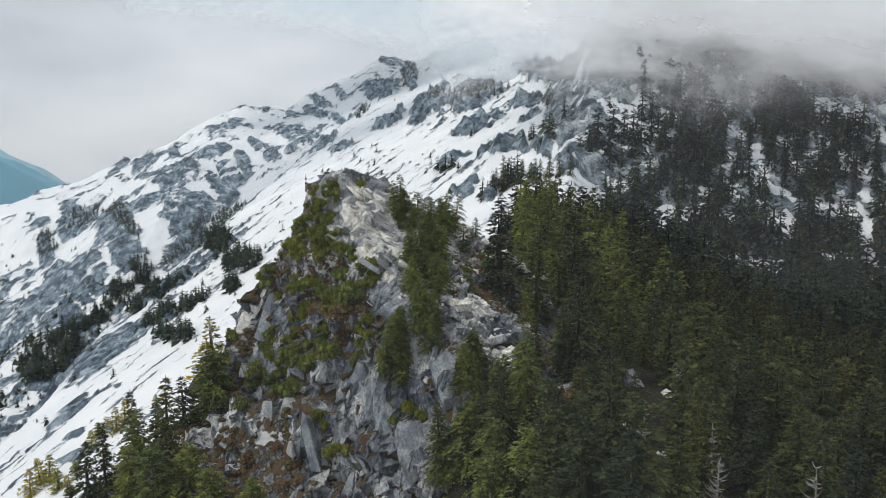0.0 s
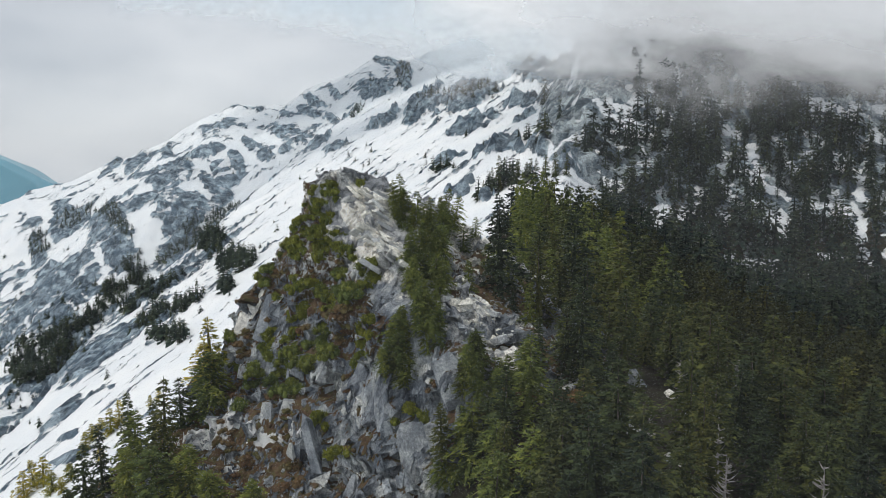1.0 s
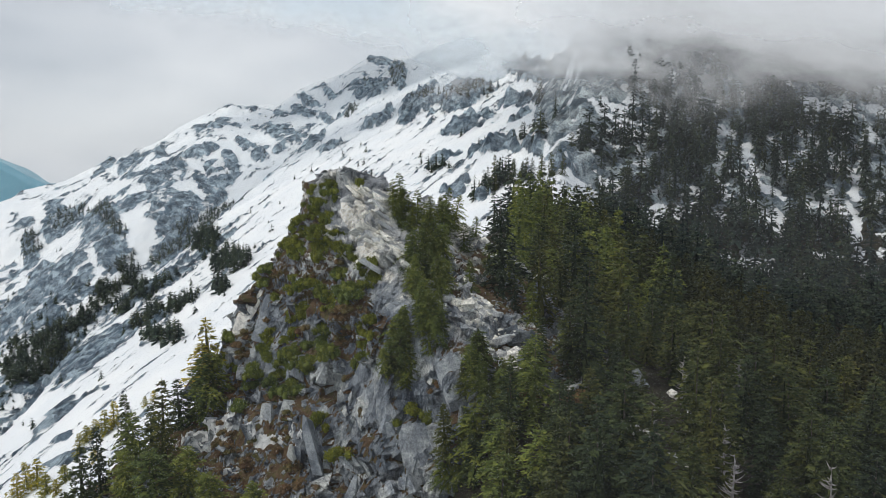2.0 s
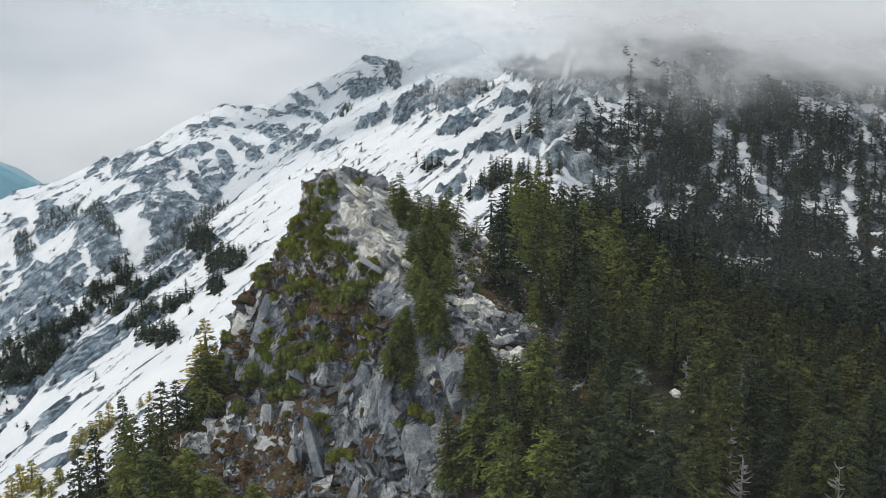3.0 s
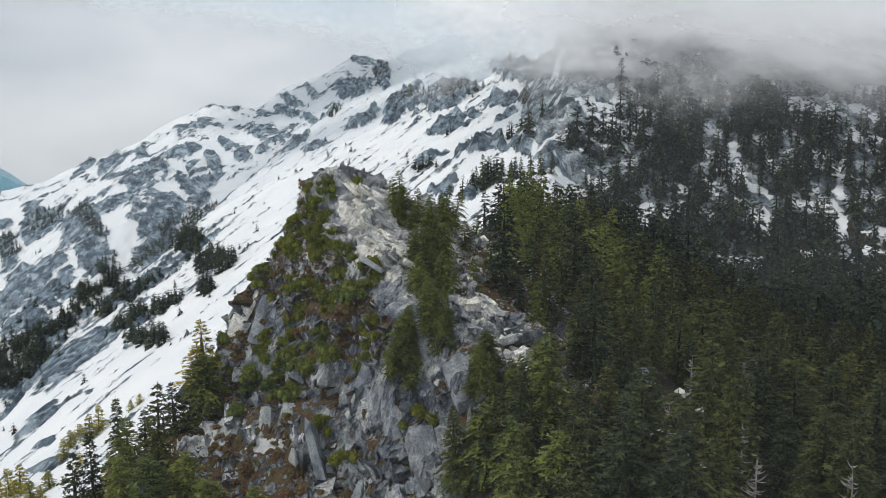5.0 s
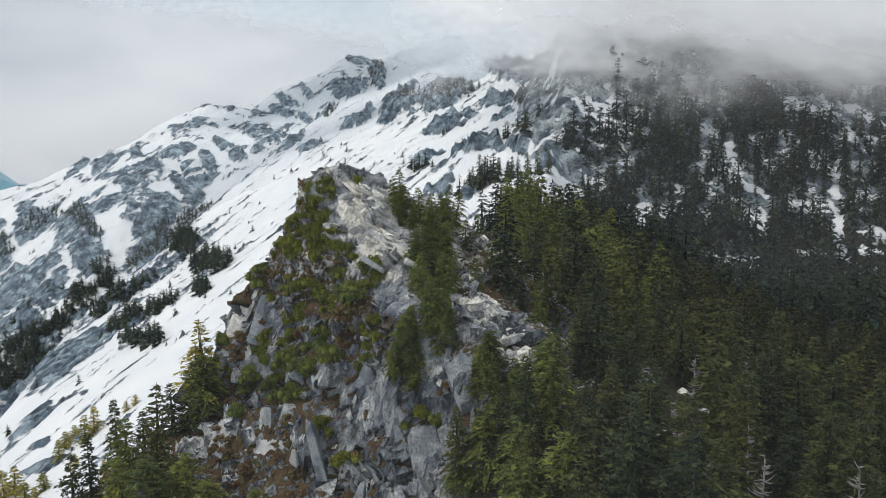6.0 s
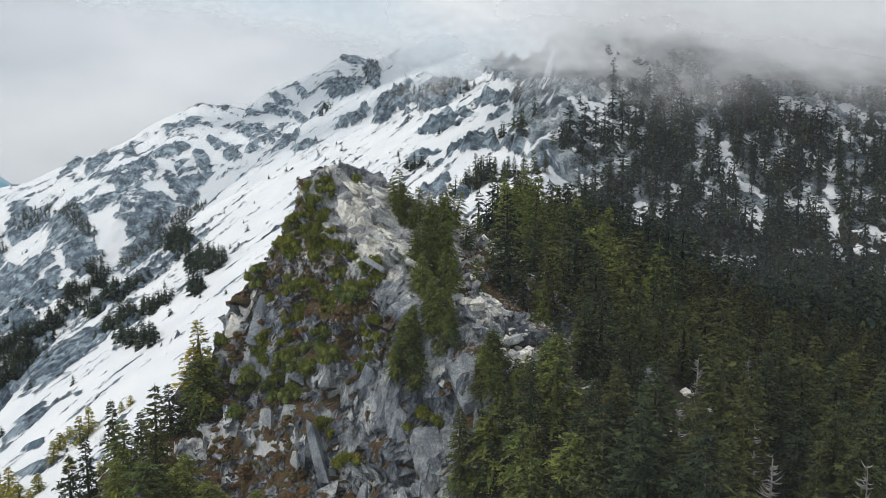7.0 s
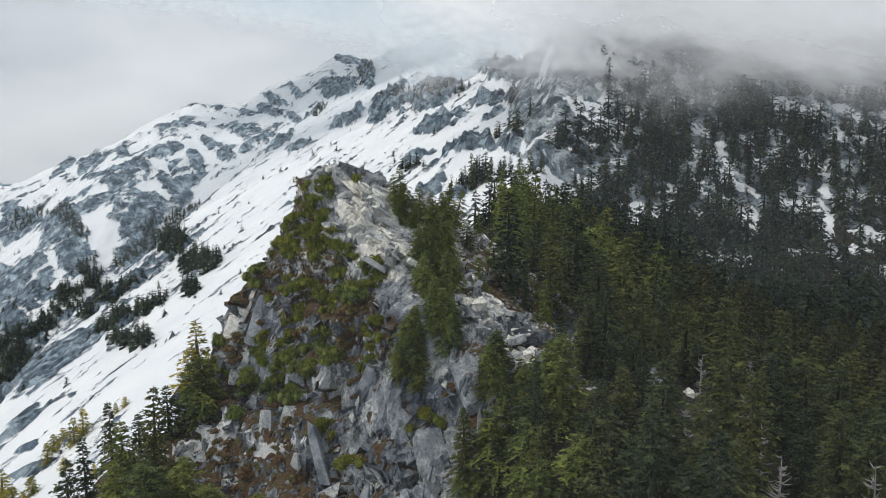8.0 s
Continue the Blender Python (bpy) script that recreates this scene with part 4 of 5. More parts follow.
DARK_BUSHES = [shrub_kind(155 + n, *form, OLIVE_NEEDLES, text, "stunted_conifer", "stunted conifer") for n, (form, text) in enumerate(zip(SHRUB_FORMS, (
    "stunted dark olive conifer on the crag's flank", "spreading dark green dwarf conifer on a ledge", "upright dark olive dwarf conifer among rocks")))]
HEATHS = [shrub_kind(160 + n, 0.9, r, 7, 420, HEATH_TWIGS, text, "heather_bush", "heather bush", spray=0.13, upright=0.8) for n, (r, text) in enumerate(((1.1, "low russet-brown heather on the crag's ledge"), (1.4, "spreading reddish-brown heather between the rocks")))]
GOLDS = [fir_kind(170 + n, r, SUN_TINTED_NEEDLES, "conifer at the snow's edge, sunlight painted in as yellow-green", 15, 8, "golden_conifer", "conifer", bare=0.03, ragged=0.5, top=0.7) for n, r in enumerate((2.2, 2.8))]


def make_snag(seed, height):
    rng = np.random.default_rng(seed)
    root = tagged(new("dead_tree"), "bare bleached grey dead conifer among green firs", "dead tree")
    part("trunk", trunk_mesh(rng, height, 0.16, "trunk", DEADWOOD, 6, 46), root)
    return root


SNAGS = [make_snag(180, 8.0), make_snag(181, 6.5)]


def tree_of(ob):
    bm = bmesh.new()
    bm.from_mesh(ob.data)
    found = BVHTree.FromBMesh(bm)
    bm.free()
    return found


CRAG_HITS = tree_of(crag)


def height_at(x, y):
    """The top of ground or crag at one place."""
    z = float(ground_shape(np.array([x]), np.array([y]))[0][0])
    where, _, _, _ = CRAG_HITS.ray_cast(Vector((x, y, 400.0)), Vector((0, 0, -1)))
    return max(z, where.z) if where else z


def stand(kind, x, y, size, wide=1.0, rng=None, group="", sink=0.15, lean=0.0):
    z = height_at(x, y)
    m = Matrix.LocRotScale((x, y, z - sink), Euler((rng.normal(0, 0.03) + lean, rng.normal(0, 0.03), rng.uniform(0, 6.28))), None)
    ob = copy_thing(kind, m)
    ob.matrix_basis = m @ Matrix.Diagonal((size * wide, size * wide, size, 1))
    return tagged(ob, group=group) if group else ob


def spread(x0, x1, y0, y1, step, seed):
    """Jittered places over a stretch of plan."""
    rng = np.random.default_rng(seed)
    gx, gy = np.meshgrid(np.arange(x0, x1, step), np.arange(y0, y1, step * 0.87))
    gx = gx + (np.arange(gx.shape[0]) % 2)[:, None] * step / 2
    gx = gx + rng.uniform(-0.38, 0.38, gx.shape) * step
    gy = gy + rng.uniform(-0.38, 0.38, gy.shape) * step
    return gx.ravel(), gy.ravel()


def in_sight(x, y):
    """The wedge of plan that the valley opens to."""
    return (np.abs(x) < 0.70 * y + 6)


def joined(name, kinds, x, y, z, sizes, wides, seed, mat, label, category):
    """Many trees as one object: each is a turned and scaled copy of one of the crowns, with its own tint."""
    rng = np.random.default_rng(seed)
    co, quads, tint, k = [], [], [], 0
    pick = rng.integers(0, len(kinds), len(x))
    turn, shade = rng.uniform(0, 6.283, len(x)), rng.uniform(0, 1, len(x))
    for n in range(len(x)):
        c, q = kinds[pick[n]]
        ca, sa = math.cos(turn[n]), math.sin(turn[n])
        s, w = sizes[n], sizes[n] * wides[n]
        co.append(np.stack([x[n] + w * (ca * c[:, 0] - sa * c[:, 1]), y[n] + w * (sa * c[:, 0] + ca * c[:, 1]), z[n] + s * c[:, 2]], 1))
        quads.append(q + k)
        tint.append(np.full(len(c), shade[n]))
        k += len(c)
    mesh = mesh_from(name, np.concatenate(co), np.concatenate(quads))
    layer = mesh.attributes.new("tint", "FLOAT", "POINT")
    layer.data.foreach_set("value", np.concatenate(tint).astype(np.float32))
    mesh.materials.append(mat)
    return tagged(new(name, mesh), label, category, kind="stuff")


def grid_height(x, y):
    z, bare, heath = ground_shape(x, y)
    return np.where((y < 150) & (np.abs(x + 15) < 48), np.maximum(z, crag_height(x, y)), z), bare


def with_stem(crown, height, thick):
    """A crown's arrays with a plain four-sided stem under it."""
    co, quads = crown
    k = len(co)
    ring = np.array([(1, 0), (0, 1), (-1, 0), (0, -1)]) * thick
    stem = np.concatenate([np.c_[ring, np.full(4, -0.1 * height)], np.c_[ring * 0.3, np.full(4, 0.8 * height)]])
    side = np.array([t for s in range(4) for t in ((s, (s + 1) % 4, 4 + s), ((s + 1) % 4, 4 + (s + 1) % 4, 4 + s))]) + k
    return np.concatenate([co, stem]), np.concatenate([quads, side])


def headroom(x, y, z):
    """How tall a tree may grow (in sizes of 9 m) to stay under sight lines from (0, 0, 200), so that the scree and the
    spur's rock show above low woods.
    """
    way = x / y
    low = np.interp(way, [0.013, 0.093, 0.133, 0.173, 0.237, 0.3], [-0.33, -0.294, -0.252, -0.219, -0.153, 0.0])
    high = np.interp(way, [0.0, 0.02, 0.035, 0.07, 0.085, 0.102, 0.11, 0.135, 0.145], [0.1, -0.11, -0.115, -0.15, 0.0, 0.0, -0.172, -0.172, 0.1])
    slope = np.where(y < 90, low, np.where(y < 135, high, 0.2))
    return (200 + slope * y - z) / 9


# Small openings in the near forest where pale boulders show.
CLEARINGS = [(31.5, 90), (33, 85), (23, 75), (25.5, 70), (16, 79.5)]


def in_clearing(x, y):
    near = np.full(np.shape(x), -9.0)
    for a, b in CLEARINGS + [(36.7, 61.7)]:
        near = np.maximum(near, ridge(x, y, [(a, b, 0), (0.9 * a, 0.9 * b, 0)], 1, 1))
    return near > -2.1


def plant_forest():
    rng = np.random.default_rng(7)
    # The plateau: open rock and scree stay free.
    x, y = spread(2, 185, 42, 266, 6.0, 8)
    rock = ridge(x, y, [(-5, 97, 0), (6, 92.5, 0), (12, 87, 0)], 1, 1)
    rock2 = ridge(x, y, SPUR_ROCK, 1, 1)
    gaps = fbm(x, y, 11, 2, 46)
    ok = in_sight(x, y) & (x > np.interp(y, EDGE_Y, EDGE_X) - np.interp(y, [70, 95, 180, 230], [8, 3, 3, 9])) & (rock < -2.6) & (rock2 < -2.6) & (ridge(x, y, [(3, 113, 0), (9, 121, 0), (14.5, 127, 0), (16, 131, 0)], 1, 1) < -2.2) & (gaps > np.where(y < 112, -0.7, -0.5)) & (y < np.interp(x, [40, 70], [262, 222]))
    ok &= ~in_clearing(x, y)
    x, y = x[ok], y[ok]
    tall = np.where(rng.random(len(x)) < 0.4, rng.uniform(1.25, 1.75, len(x)), rng.uniform(0.6, 1.15, len(x))) + 0.3 * fbm(x, y, 18, 2, 47)
    tall = tall * np.where(x < 50, np.interp(y, [50, 75, 120, 190, 260], [0.8, 0.95, 1.0, 1.05, 1.1]), np.interp(y, [50, 75, 120, 180, 225], [0.8, 0.95, 1.05, 0.95, 0.75]))
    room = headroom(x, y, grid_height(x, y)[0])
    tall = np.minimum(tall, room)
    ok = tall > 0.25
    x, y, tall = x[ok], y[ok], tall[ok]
    near = (y < 112)
    for n in np.nonzero(near)[0]:
        # Fewer olive firs to the right, where darker trees stand in for shade.
        kinds = OLIVES if rng.random() < np.interp(x[n], [8, 20, 32], [0.75, 0.35, 0.03]) * np.interp(y[n], [60, 72, 80], [0.12, 0.4, 1.0]) else FIRS
        stand(kinds[rng.integers(0, len(kinds))], x[n], y[n], tall[n], rng.uniform(0.85, 1.15), rng, "firs of the near forest")
    # Thick olive firs on the slope below the scree.
    u, v = spread(2, 21, 50, 88, 3.8, 18)
    for a, b in zip(u, v):
        if np.min(np.hypot(x[near] - a, y[near] - b)) < 1.7 or in_clearing(np.array([a]), np.array([b]))[0]:
            continue
        z = height_at(a, b)
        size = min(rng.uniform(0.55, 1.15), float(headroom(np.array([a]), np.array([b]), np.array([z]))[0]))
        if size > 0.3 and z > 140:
            stand((OLIVES if rng.random() < (0.4 if b > 70 else 0.12) else FIRS)[rng.integers(0, 3)], a, b, size, rng.uniform(0.9, 1.2), rng, "firs of the near forest")
    mid = ~near
    kinds = []
    for n, (r, more) in enumerate(((2.0, dict(top=0.9, ragged=0.4)), (2.35, dict(droop=0.5, ragged=0.5, top=0.85)), (1.7, dict(top=0.9)), (2.2, dict(ragged=0.6, top=0.88)))):
        kinds.append(with_stem(fir_crown(np.random.default_rng(200 + n), 9.0, 1.35 * r, 16, 5, 11, bare=0.04, blade=0.06, **{"droop": 0.5, **more}), 9.0, 0.13))
    z, _ = grid_height(x[mid], y[mid])
    # Right-hand shade is put into needle colour; olive is partly the firs' own green.
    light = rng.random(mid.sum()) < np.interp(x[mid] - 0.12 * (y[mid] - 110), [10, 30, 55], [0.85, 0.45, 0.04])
    for name, some, mat, text in (("forest", ~light & (x[mid] < 48), NEEDLES, "dense dark green fir forest below the mountain"), ("dark_forest", ~light & (x[mid] >= 48), SHADY_NEEDLES, "fir forest below the mountain, shade painted in as blackish green"), ("sunny_forest", light, OLIVE_NEEDLES, "lighter olive-green firs at the edge of the forest")):
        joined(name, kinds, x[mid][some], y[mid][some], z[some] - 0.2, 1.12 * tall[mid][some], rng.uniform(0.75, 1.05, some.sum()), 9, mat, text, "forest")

    # The mountain face: open stands between rocks and snow.
    x, y = spread(18, 330, 215, 520, 5.4, 12)
    z, bare = grid_height(x, y)
    stands = fbm(x, y, 24, 3, 48)
    wood, _, _ = regions(x, y)
    ok = in_sight(x, y) & ((z < 258) | (x > 130)) & (y > np.interp(x, [40, 70], [255, 218])) & (wood > 0.75) & (bare > 0.5) & (stands > np.where(y < 325, -0.75, -0.5) + 0.16 * smooth(300, 420, y) + 0.55 * smooth(118, 80, x) * smooth(320, 350, y)) & (x < 0.70 * y)
    share, _ = outcrops(x, y, FACE_ROCKS, 33, 9.0)
    for ahead in (0, 5, 10):
        white, _ = outcrops(x, y + ahead, FACE_SNOW, 34, 8.0)
        ok &= white < 0.3
    ok &= (share < 0.35) | (rng.random(len(x)) < 0.1)
    x, y, z = x[ok], y[ok], z[ok]
    small = []
    for n, r in enumerate((1.6, 1.9, 1.35)):
        small.append(with_stem(fir_crown(np.random.default_rng(220 + n), 9.0, 1.4 * r, 12, 5, 3, bare=0.03, ragged=0.45, droop=0.7, blade=0.26), 9.0, 0.12))
    joined("mountain_forest", small, x, y, z - 0.2, rng.uniform(0.75, 1.0, len(x)) * rng.choice([0.9, 1.5, 2.2], len(x)), rng.uniform(0.95, 1.35, len(x)), 13, FAR_NEEDLES, "open dark fir stands on the misty mountain face", "forest")

    # Scattered trees and groves on the snow slopes and the far ridge.
    x, y = spread(-620, 110, 230, 1090, 4.2, 15)
    z, bare = grid_height(x, y)
    wood, far, foot = regions(x, y)
    rock_a, _ = outcrops(x, y, SLOPE_CLIFFS, 32)
    rock_b, _ = outcrops(x, y, FAR_ROCKS, 31)
    grove = np.maximum(outcrops(x, y, [(a, b, 1.2 * c, 1.6 * d, turn) for a, b, c, d, turn in GROVES], 72, 14.0)[0], 0.45 * outcrops(x, y, SLOPE_GROVES, 72, 14.0)[0])
    clumps = fbm(x, y, 16, 3, 71)
    low = smooth(105, 65, z) * far
    chance = 0.003 + 0.85 * grove + 0.10 * rock_a * (clumps > 0.1) + 0.10 * rock_b * (clumps > 0.12) + 0.25 * low * (clumps > 0.0) + 0.008 * (x < -20) * (y < 620)
    slab, _ = outcrops(x, y, SLABS, 32)
    chance = chance * (1 - 0.9 * slab)
    alone = 0.55 + 0.45 * smooth(0.1, 0.5, grove)
    ok = (rng.random(len(x)) < chance) & in_sight(x, y) & (wood < 0.5) & (foot < 0.5) & (y > 300)
    x, y, z, alone = x[ok], y[ok], z[ok], alone[ok]
    slim = [with_stem(fir_crown(np.random.default_rng(230 + n), 9.0, 1.5 * r, 9, 4, 1, bare=0.03, ragged=0.45, droop=0.7, blade=0.42), 9.0, 0.12) for n, r in enumerate((1.6, 1.9, 1.35))]
    joined("slope_trees", slim, x, y, z - 0.2, alone * rng.uniform(0.35, 1.25, len(x)) * np.where((x > 0) & (y < 400), 1.35, np.where(y > 650, 0.8, 1.05)), rng.uniform(1.2, 2.1, len(x)), 16, FAR_NEEDLES, "scattered small dark firs on snow and rock slopes", "trees")


SPUR_ROCK = [(0, 123, 0), (6, 128, 0), (11, 131, 0), (17, 136, 0)]


# Growth on the crag's face: plan x, height above sea, half width of the clump.
CREST_SHRUBS = [(-20.1, 196.8, 1.3), (-14.2, 196.9, 0.7), (-21.5, 194.6, 1.7), (-18.4, 194.2, 0.9), (-22.6, 192.2, 1.9), (-19.3, 191, 1.6), (-23.9, 189.6, 1.9), (-25.8, 187, 2.0), (-20.8, 187.9, 2.1),
                (-16.9, 188.9, 1.0), (-17.9, 186, 1.9), (-14.8, 186, 1.4), (-28.5, 186, 1.4), (-29.5, 184.6, 1.3), (-24.9, 185.2, 1.7), (-19.8, 186, 1.7)]
FLANK_SHRUBS = [(-28.8, 177.8, 0.7), (-25.2, 179.8, 1.5), (-21.8, 181, 1.3), (-10.4, 184.7, 1.4), (-10.3, 182.5, 0.8), (-22, 176.2, 1.5), (-17.6, 178.2, 1.5), (-24.4, 175.2, 1.1), (-10, 177.7, 1.4),
                (-10.3, 175.9, 1.2), (-28.6, 170.5, 1.8), (-24.3, 172, 1.6), (-35.9, 165.2, 1.0), (-12.2, 171.9, 0.5), (-16.7, 165.6, 1.0), (-15.4, 164.8, 0.6), (-2.7, 169.4, 0.8), (-2, 168.2, 0.6), (-5.9, 168.2, 0.5), (-12.3, 164, 0.4)]
DARK_SHRUBS = [(-16.5, 181.8, 1.3), (-19.2, 179, 1.6), (-13.4, 181.7, 1.7), (-18.1, 173.5, 1.6), (-23.9, 169.2, 2.0), (-20.4, 170, 1.9), (-30.9, 166.2, 1.4), (-30.3, 164.2, 1.1), (-25.1, 166.7, 1.7),
               (-22, 167, 1.4), (-16.2, 173.5, 1.3), (-31, 181.5, 1.5), (-32.5, 179.5, 1.2), (-38.5, 167.5, 1.6), (-37.5, 170, 1.3)]
HEATH_BANKS = [(-28.4, 181.3, 1.6), (-21.6, 182.2, 1.3), (-16.6, 183.5, 1.1), (-13.8, 179.1, 1.5), (-12.9, 176.6, 1.4), (-14, 174.7, 1.0), (-22.8, 173.7, 1.3), (-32.8, 171, 1.8), (-30.4, 174.4, 1.1), (-34.3, 168.4, 1.8),
               (-10.5, 179.8, 0.8), (-13.3, 170, 1.1), (-34.4, 162, 2.3), (-22.9, 165.7, 2.4), (-39.3, 157.2, 2.2), (-31.8, 158.8, 2.2), (-26.9, 159.1, 1.9), (-0.3, 172.9, 1.0), (-21.9, 161.6, 1.6), (-26.9, 156.5, 2.5), (-19.4, 159.8, 1.6), (-10.9, 164, 0.9)]
HOLLOW_FIRS = [(-7.3, 192.8, 1.2), (-5.8, 190.5, 1.4), (-3.2, 189.9, 1.2), (-1.6, 188.2, 1.7), (0.1, 186.8, 1.5), (-2.7, 185.1, 1.9), (-3, 183.3, 1.5), (0.1, 182.7, 1.5), (-1.6, 181.3, 1.6), (-0.6, 179.7, 1.3), (-2.3, 179.2, 0.7), (-1.2, 191.5, 1.1), (0.6, 190, 1.2)]
CLIFF_FIRS = [(-5.2, 177.5, 0.9), (-4.8, 175, 1.0), (-4.3, 173, 1.0), (-6.6, 174, 0.7), (-0.6, 176.8, 0.6), (0.6, 178.3, 0.6), (3.9, 176.4, 0.6), (5.5, 175.5, 1.1), (3, 173.4, 1.1), (6.2, 172.4, 1.5), (4.3, 168.8, 1.5), (7.4, 169.8, 1.4), (3, 165.7, 1.2), (5.5, 166.3, 1.6), (2.3, 163.6, 1.3)]


def on_face(kinds, clumps, rng, group, spacing, low, high, wide, sink=0.25):
    """Sets plants over clumps of the crag's face, each rooted where the rock meets a level line from the front."""
    for x, z, r in clumps:
        for _ in range(max(1, round((r / spacing) ** 2 * 3.1))):
            a, d = rng.uniform(0, 6.28), r * math.sqrt(rng.random())
            spot, normal, _, _ = CRAG_HITS.ray_cast(Vector((x + d * math.cos(a), 50.0, z + 0.85 * d * math.sin(a))), Vector((0, 1, 0)))
            if spot is None or spot.y > 126 or math.hypot((spot.x + 36) / 4.6, (spot.y - 103) / 3.4) < 1:
                continue
            size, broad = rng.uniform(low, high), rng.uniform(*wide)
            m = Matrix.LocRotScale(spot - Vector((0, -0.15, sink)), Euler((rng.normal(0.12, 0.1), rng.normal(0, 0.08), rng.uniform(0, 6.28))), None)
            ob = copy_thing(kinds[rng.integers(0, len(kinds))], m)
            ob.matrix_basis = m @ Matrix.Diagonal((size * broad, size * broad, size, 1))
            tagged(ob, group=group)


def plant_crag():
    rng = np.random.default_rng(21)
    on_face(BUSHES, CREST_SHRUBS, rng, "stunted conifers on the crag", 1.15, 0.38, 0.72, (0.75, 1.15))
    on_face(BUSHES, FLANK_SHRUBS, rng, "stunted conifers on the crag", 1.05, 0.36, 0.75, (0.8, 1.2))
    on_face(DARK_BUSHES, DARK_SHRUBS, rng, "stunted conifers on the crag", 1.1, 0.42, 0.85, (0.8, 1.15))
    on_face(HEATHS, HEATH_BANKS, rng, "russet heather on the crag", 1.0, 0.6, 1.1, (0.7, 1.1), 0.15)
    on_face(OLIVES, HOLLOW_FIRS, rng, "firs on the crag", 1.08, 0.34, 0.66, (0.85, 1.15), 0.3)
    on_face(OLIVES + FIRS[:1], CLIFF_FIRS, rng, "firs on the crag", 1.0, 0.32, 0.6, (1.0, 1.3), 0.3)
    # Firs in the hollow between the scree and the spur.
    for a, b in ((7.5, 110), (9, 113), (3.5, 112), (5.5, 115), (10.5, 108), (11, 117), (12.5, 112)):
        stand(OLIVES[rng.integers(0, 3)], a, b, rng.uniform(0.38, 0.6), rng.uniform(1.0, 1.3), rng, "firs on the crag", 0.3)
    for a, b in ((15.2, 78.0), (16.6, 78.4), (15.8, 79.6), (17.2, 79.4), (16.2, 77.2), (10.4, 77.5), (9.6, 76.8)):
        stand(HEATHS[rng.integers(0, 2)], a, b, rng.uniform(1.2, 1.9), 1.3, rng, "russet heather on the crag")


def plant_foot():
    """Single trees below and beside the crag."""
    rng = np.random.default_rng(31)
    for x, y, tall, wide, k in ((-54.3, 115, 13.5, 0.8, 2), (-40.9, 98, 14.5, 0.85, 0), (-38.3, 88, 11, 1.2, 1), (-39.5, 110, 11, 1.25, 3), (-37.5, 111, 8, 1.4, 1), (-42.5, 109, 9, 1.2, 4),
                                (-50, 92, 13.5, 0.85, 4), (-50, 97, 12, 0.8, 2), (-52, 90, 11, 0.9, 0), (-46, 100, 10, 1.1, 3), (-34, 90, 8, 1.3, 1), (-44, 93, 9, 1.2, 3), (-47, 108, 8, 1.1, 0), (-23.5, 84, 5, 1.5, 3), (-30, 86, 6, 1.4, 1)):
        stand(OLIVES[k % 3] if k in (1, 3) else FIRS[k], x, y, tall / 9, wide, rng, "firs below the crag", 0.4)
    for x, y, tall in ((23, 367, 13), (19, 358, 10), (27, 352, 11), (30, 342, 12), (34, 336, 10), (38, 331, 10), (42, 326, 11), (46, 320, 11), (26, 375, 8), (14, 350, 7), (11, 338, 6), (22, 340, 8), (50, 316, 10), (32, 356, 9), (37, 346, 9)):
        stand(FIRS[rng.integers(0, 5)], x, y, tall / 9, 0.8, rng, "firs on the snowy ridge", 0.4)
    for n, (x, y, tall) in enumerate(((-39.6, 115.2, 11), (-40.6, 114.4, 8), (-154.4, 243, 13), (-148.7, 240, 13), (-153.7, 236, 13), (-136.5, 225, 8.9), (-130, 220, 6.3), (-131.4, 228, 7.5), (-132.2, 258, 12.4), (-137.8, 262, 8.6), (-130.8, 262, 13), (-141.7, 262, 8.3), (-138.1, 250, 9.6), (-118, 270, 5), (-120.5, 268, 5), (-124.3, 235, 6), (-104.8, 215, 6))):
        stand(GOLDS[n % 2], x, y, 0.85 * tall / 9, 1.5 if tall < 9 else 1.2, rng, "golden conifers at the snow's edge", 0.3)
    for k, x, y, tall in ((0, 36.7, 61.7, 9.0), (1, 26.7, 58.9, 7.5), (1, 12.2, 75.5, 4.0), (0, 23.0, 71.0, 6.0), (1, 31.5, 88.0, 7.0), (1, 33.5, 80.0, 6.5), (0, 29.0, 66.5, 7.0), (1, 44.0, 100.0, 8.0)):
        stand(SNAGS[k], x, y, tall / (8.0, 6.5)[k], 1.0, rng, "dead trees", 0.3)


plant_forest()
plant_crag()
plant_foot()
for kind in FIRS + OLIVES + BUSHES + DARK_BUSHES + HEATHS + GOLDS + SNAGS:
    for ob in (*kind.children_recursive, kind):
        bpy.data.objects.remove(ob)
# ---- mist and distance ----
def mist_sheet(name, y, x0, x1, z0, z1, mat, lean=0.0):
    """A slack upright sheet: one layer of drifting cloud, and the added near veil."""
    xs, zs = np.linspace(x0, x1, 24), np.linspace(z0, z1, 10)
    gx, gz = np.meshgrid(xs, zs)
    gy = y + 18 * fbm(gx, gz, 160, 2, 77) + lean * (gz - z0)
    mesh = sheet_mesh(name, xs, zs, gz, None, None, mat, np.stack([gx, gy, gz], -1))
    return tagged(new(name, mesh), "drifting grey mist over the mountain; the nearest sheet only lifts dark tones", "cloud", kind="structure")


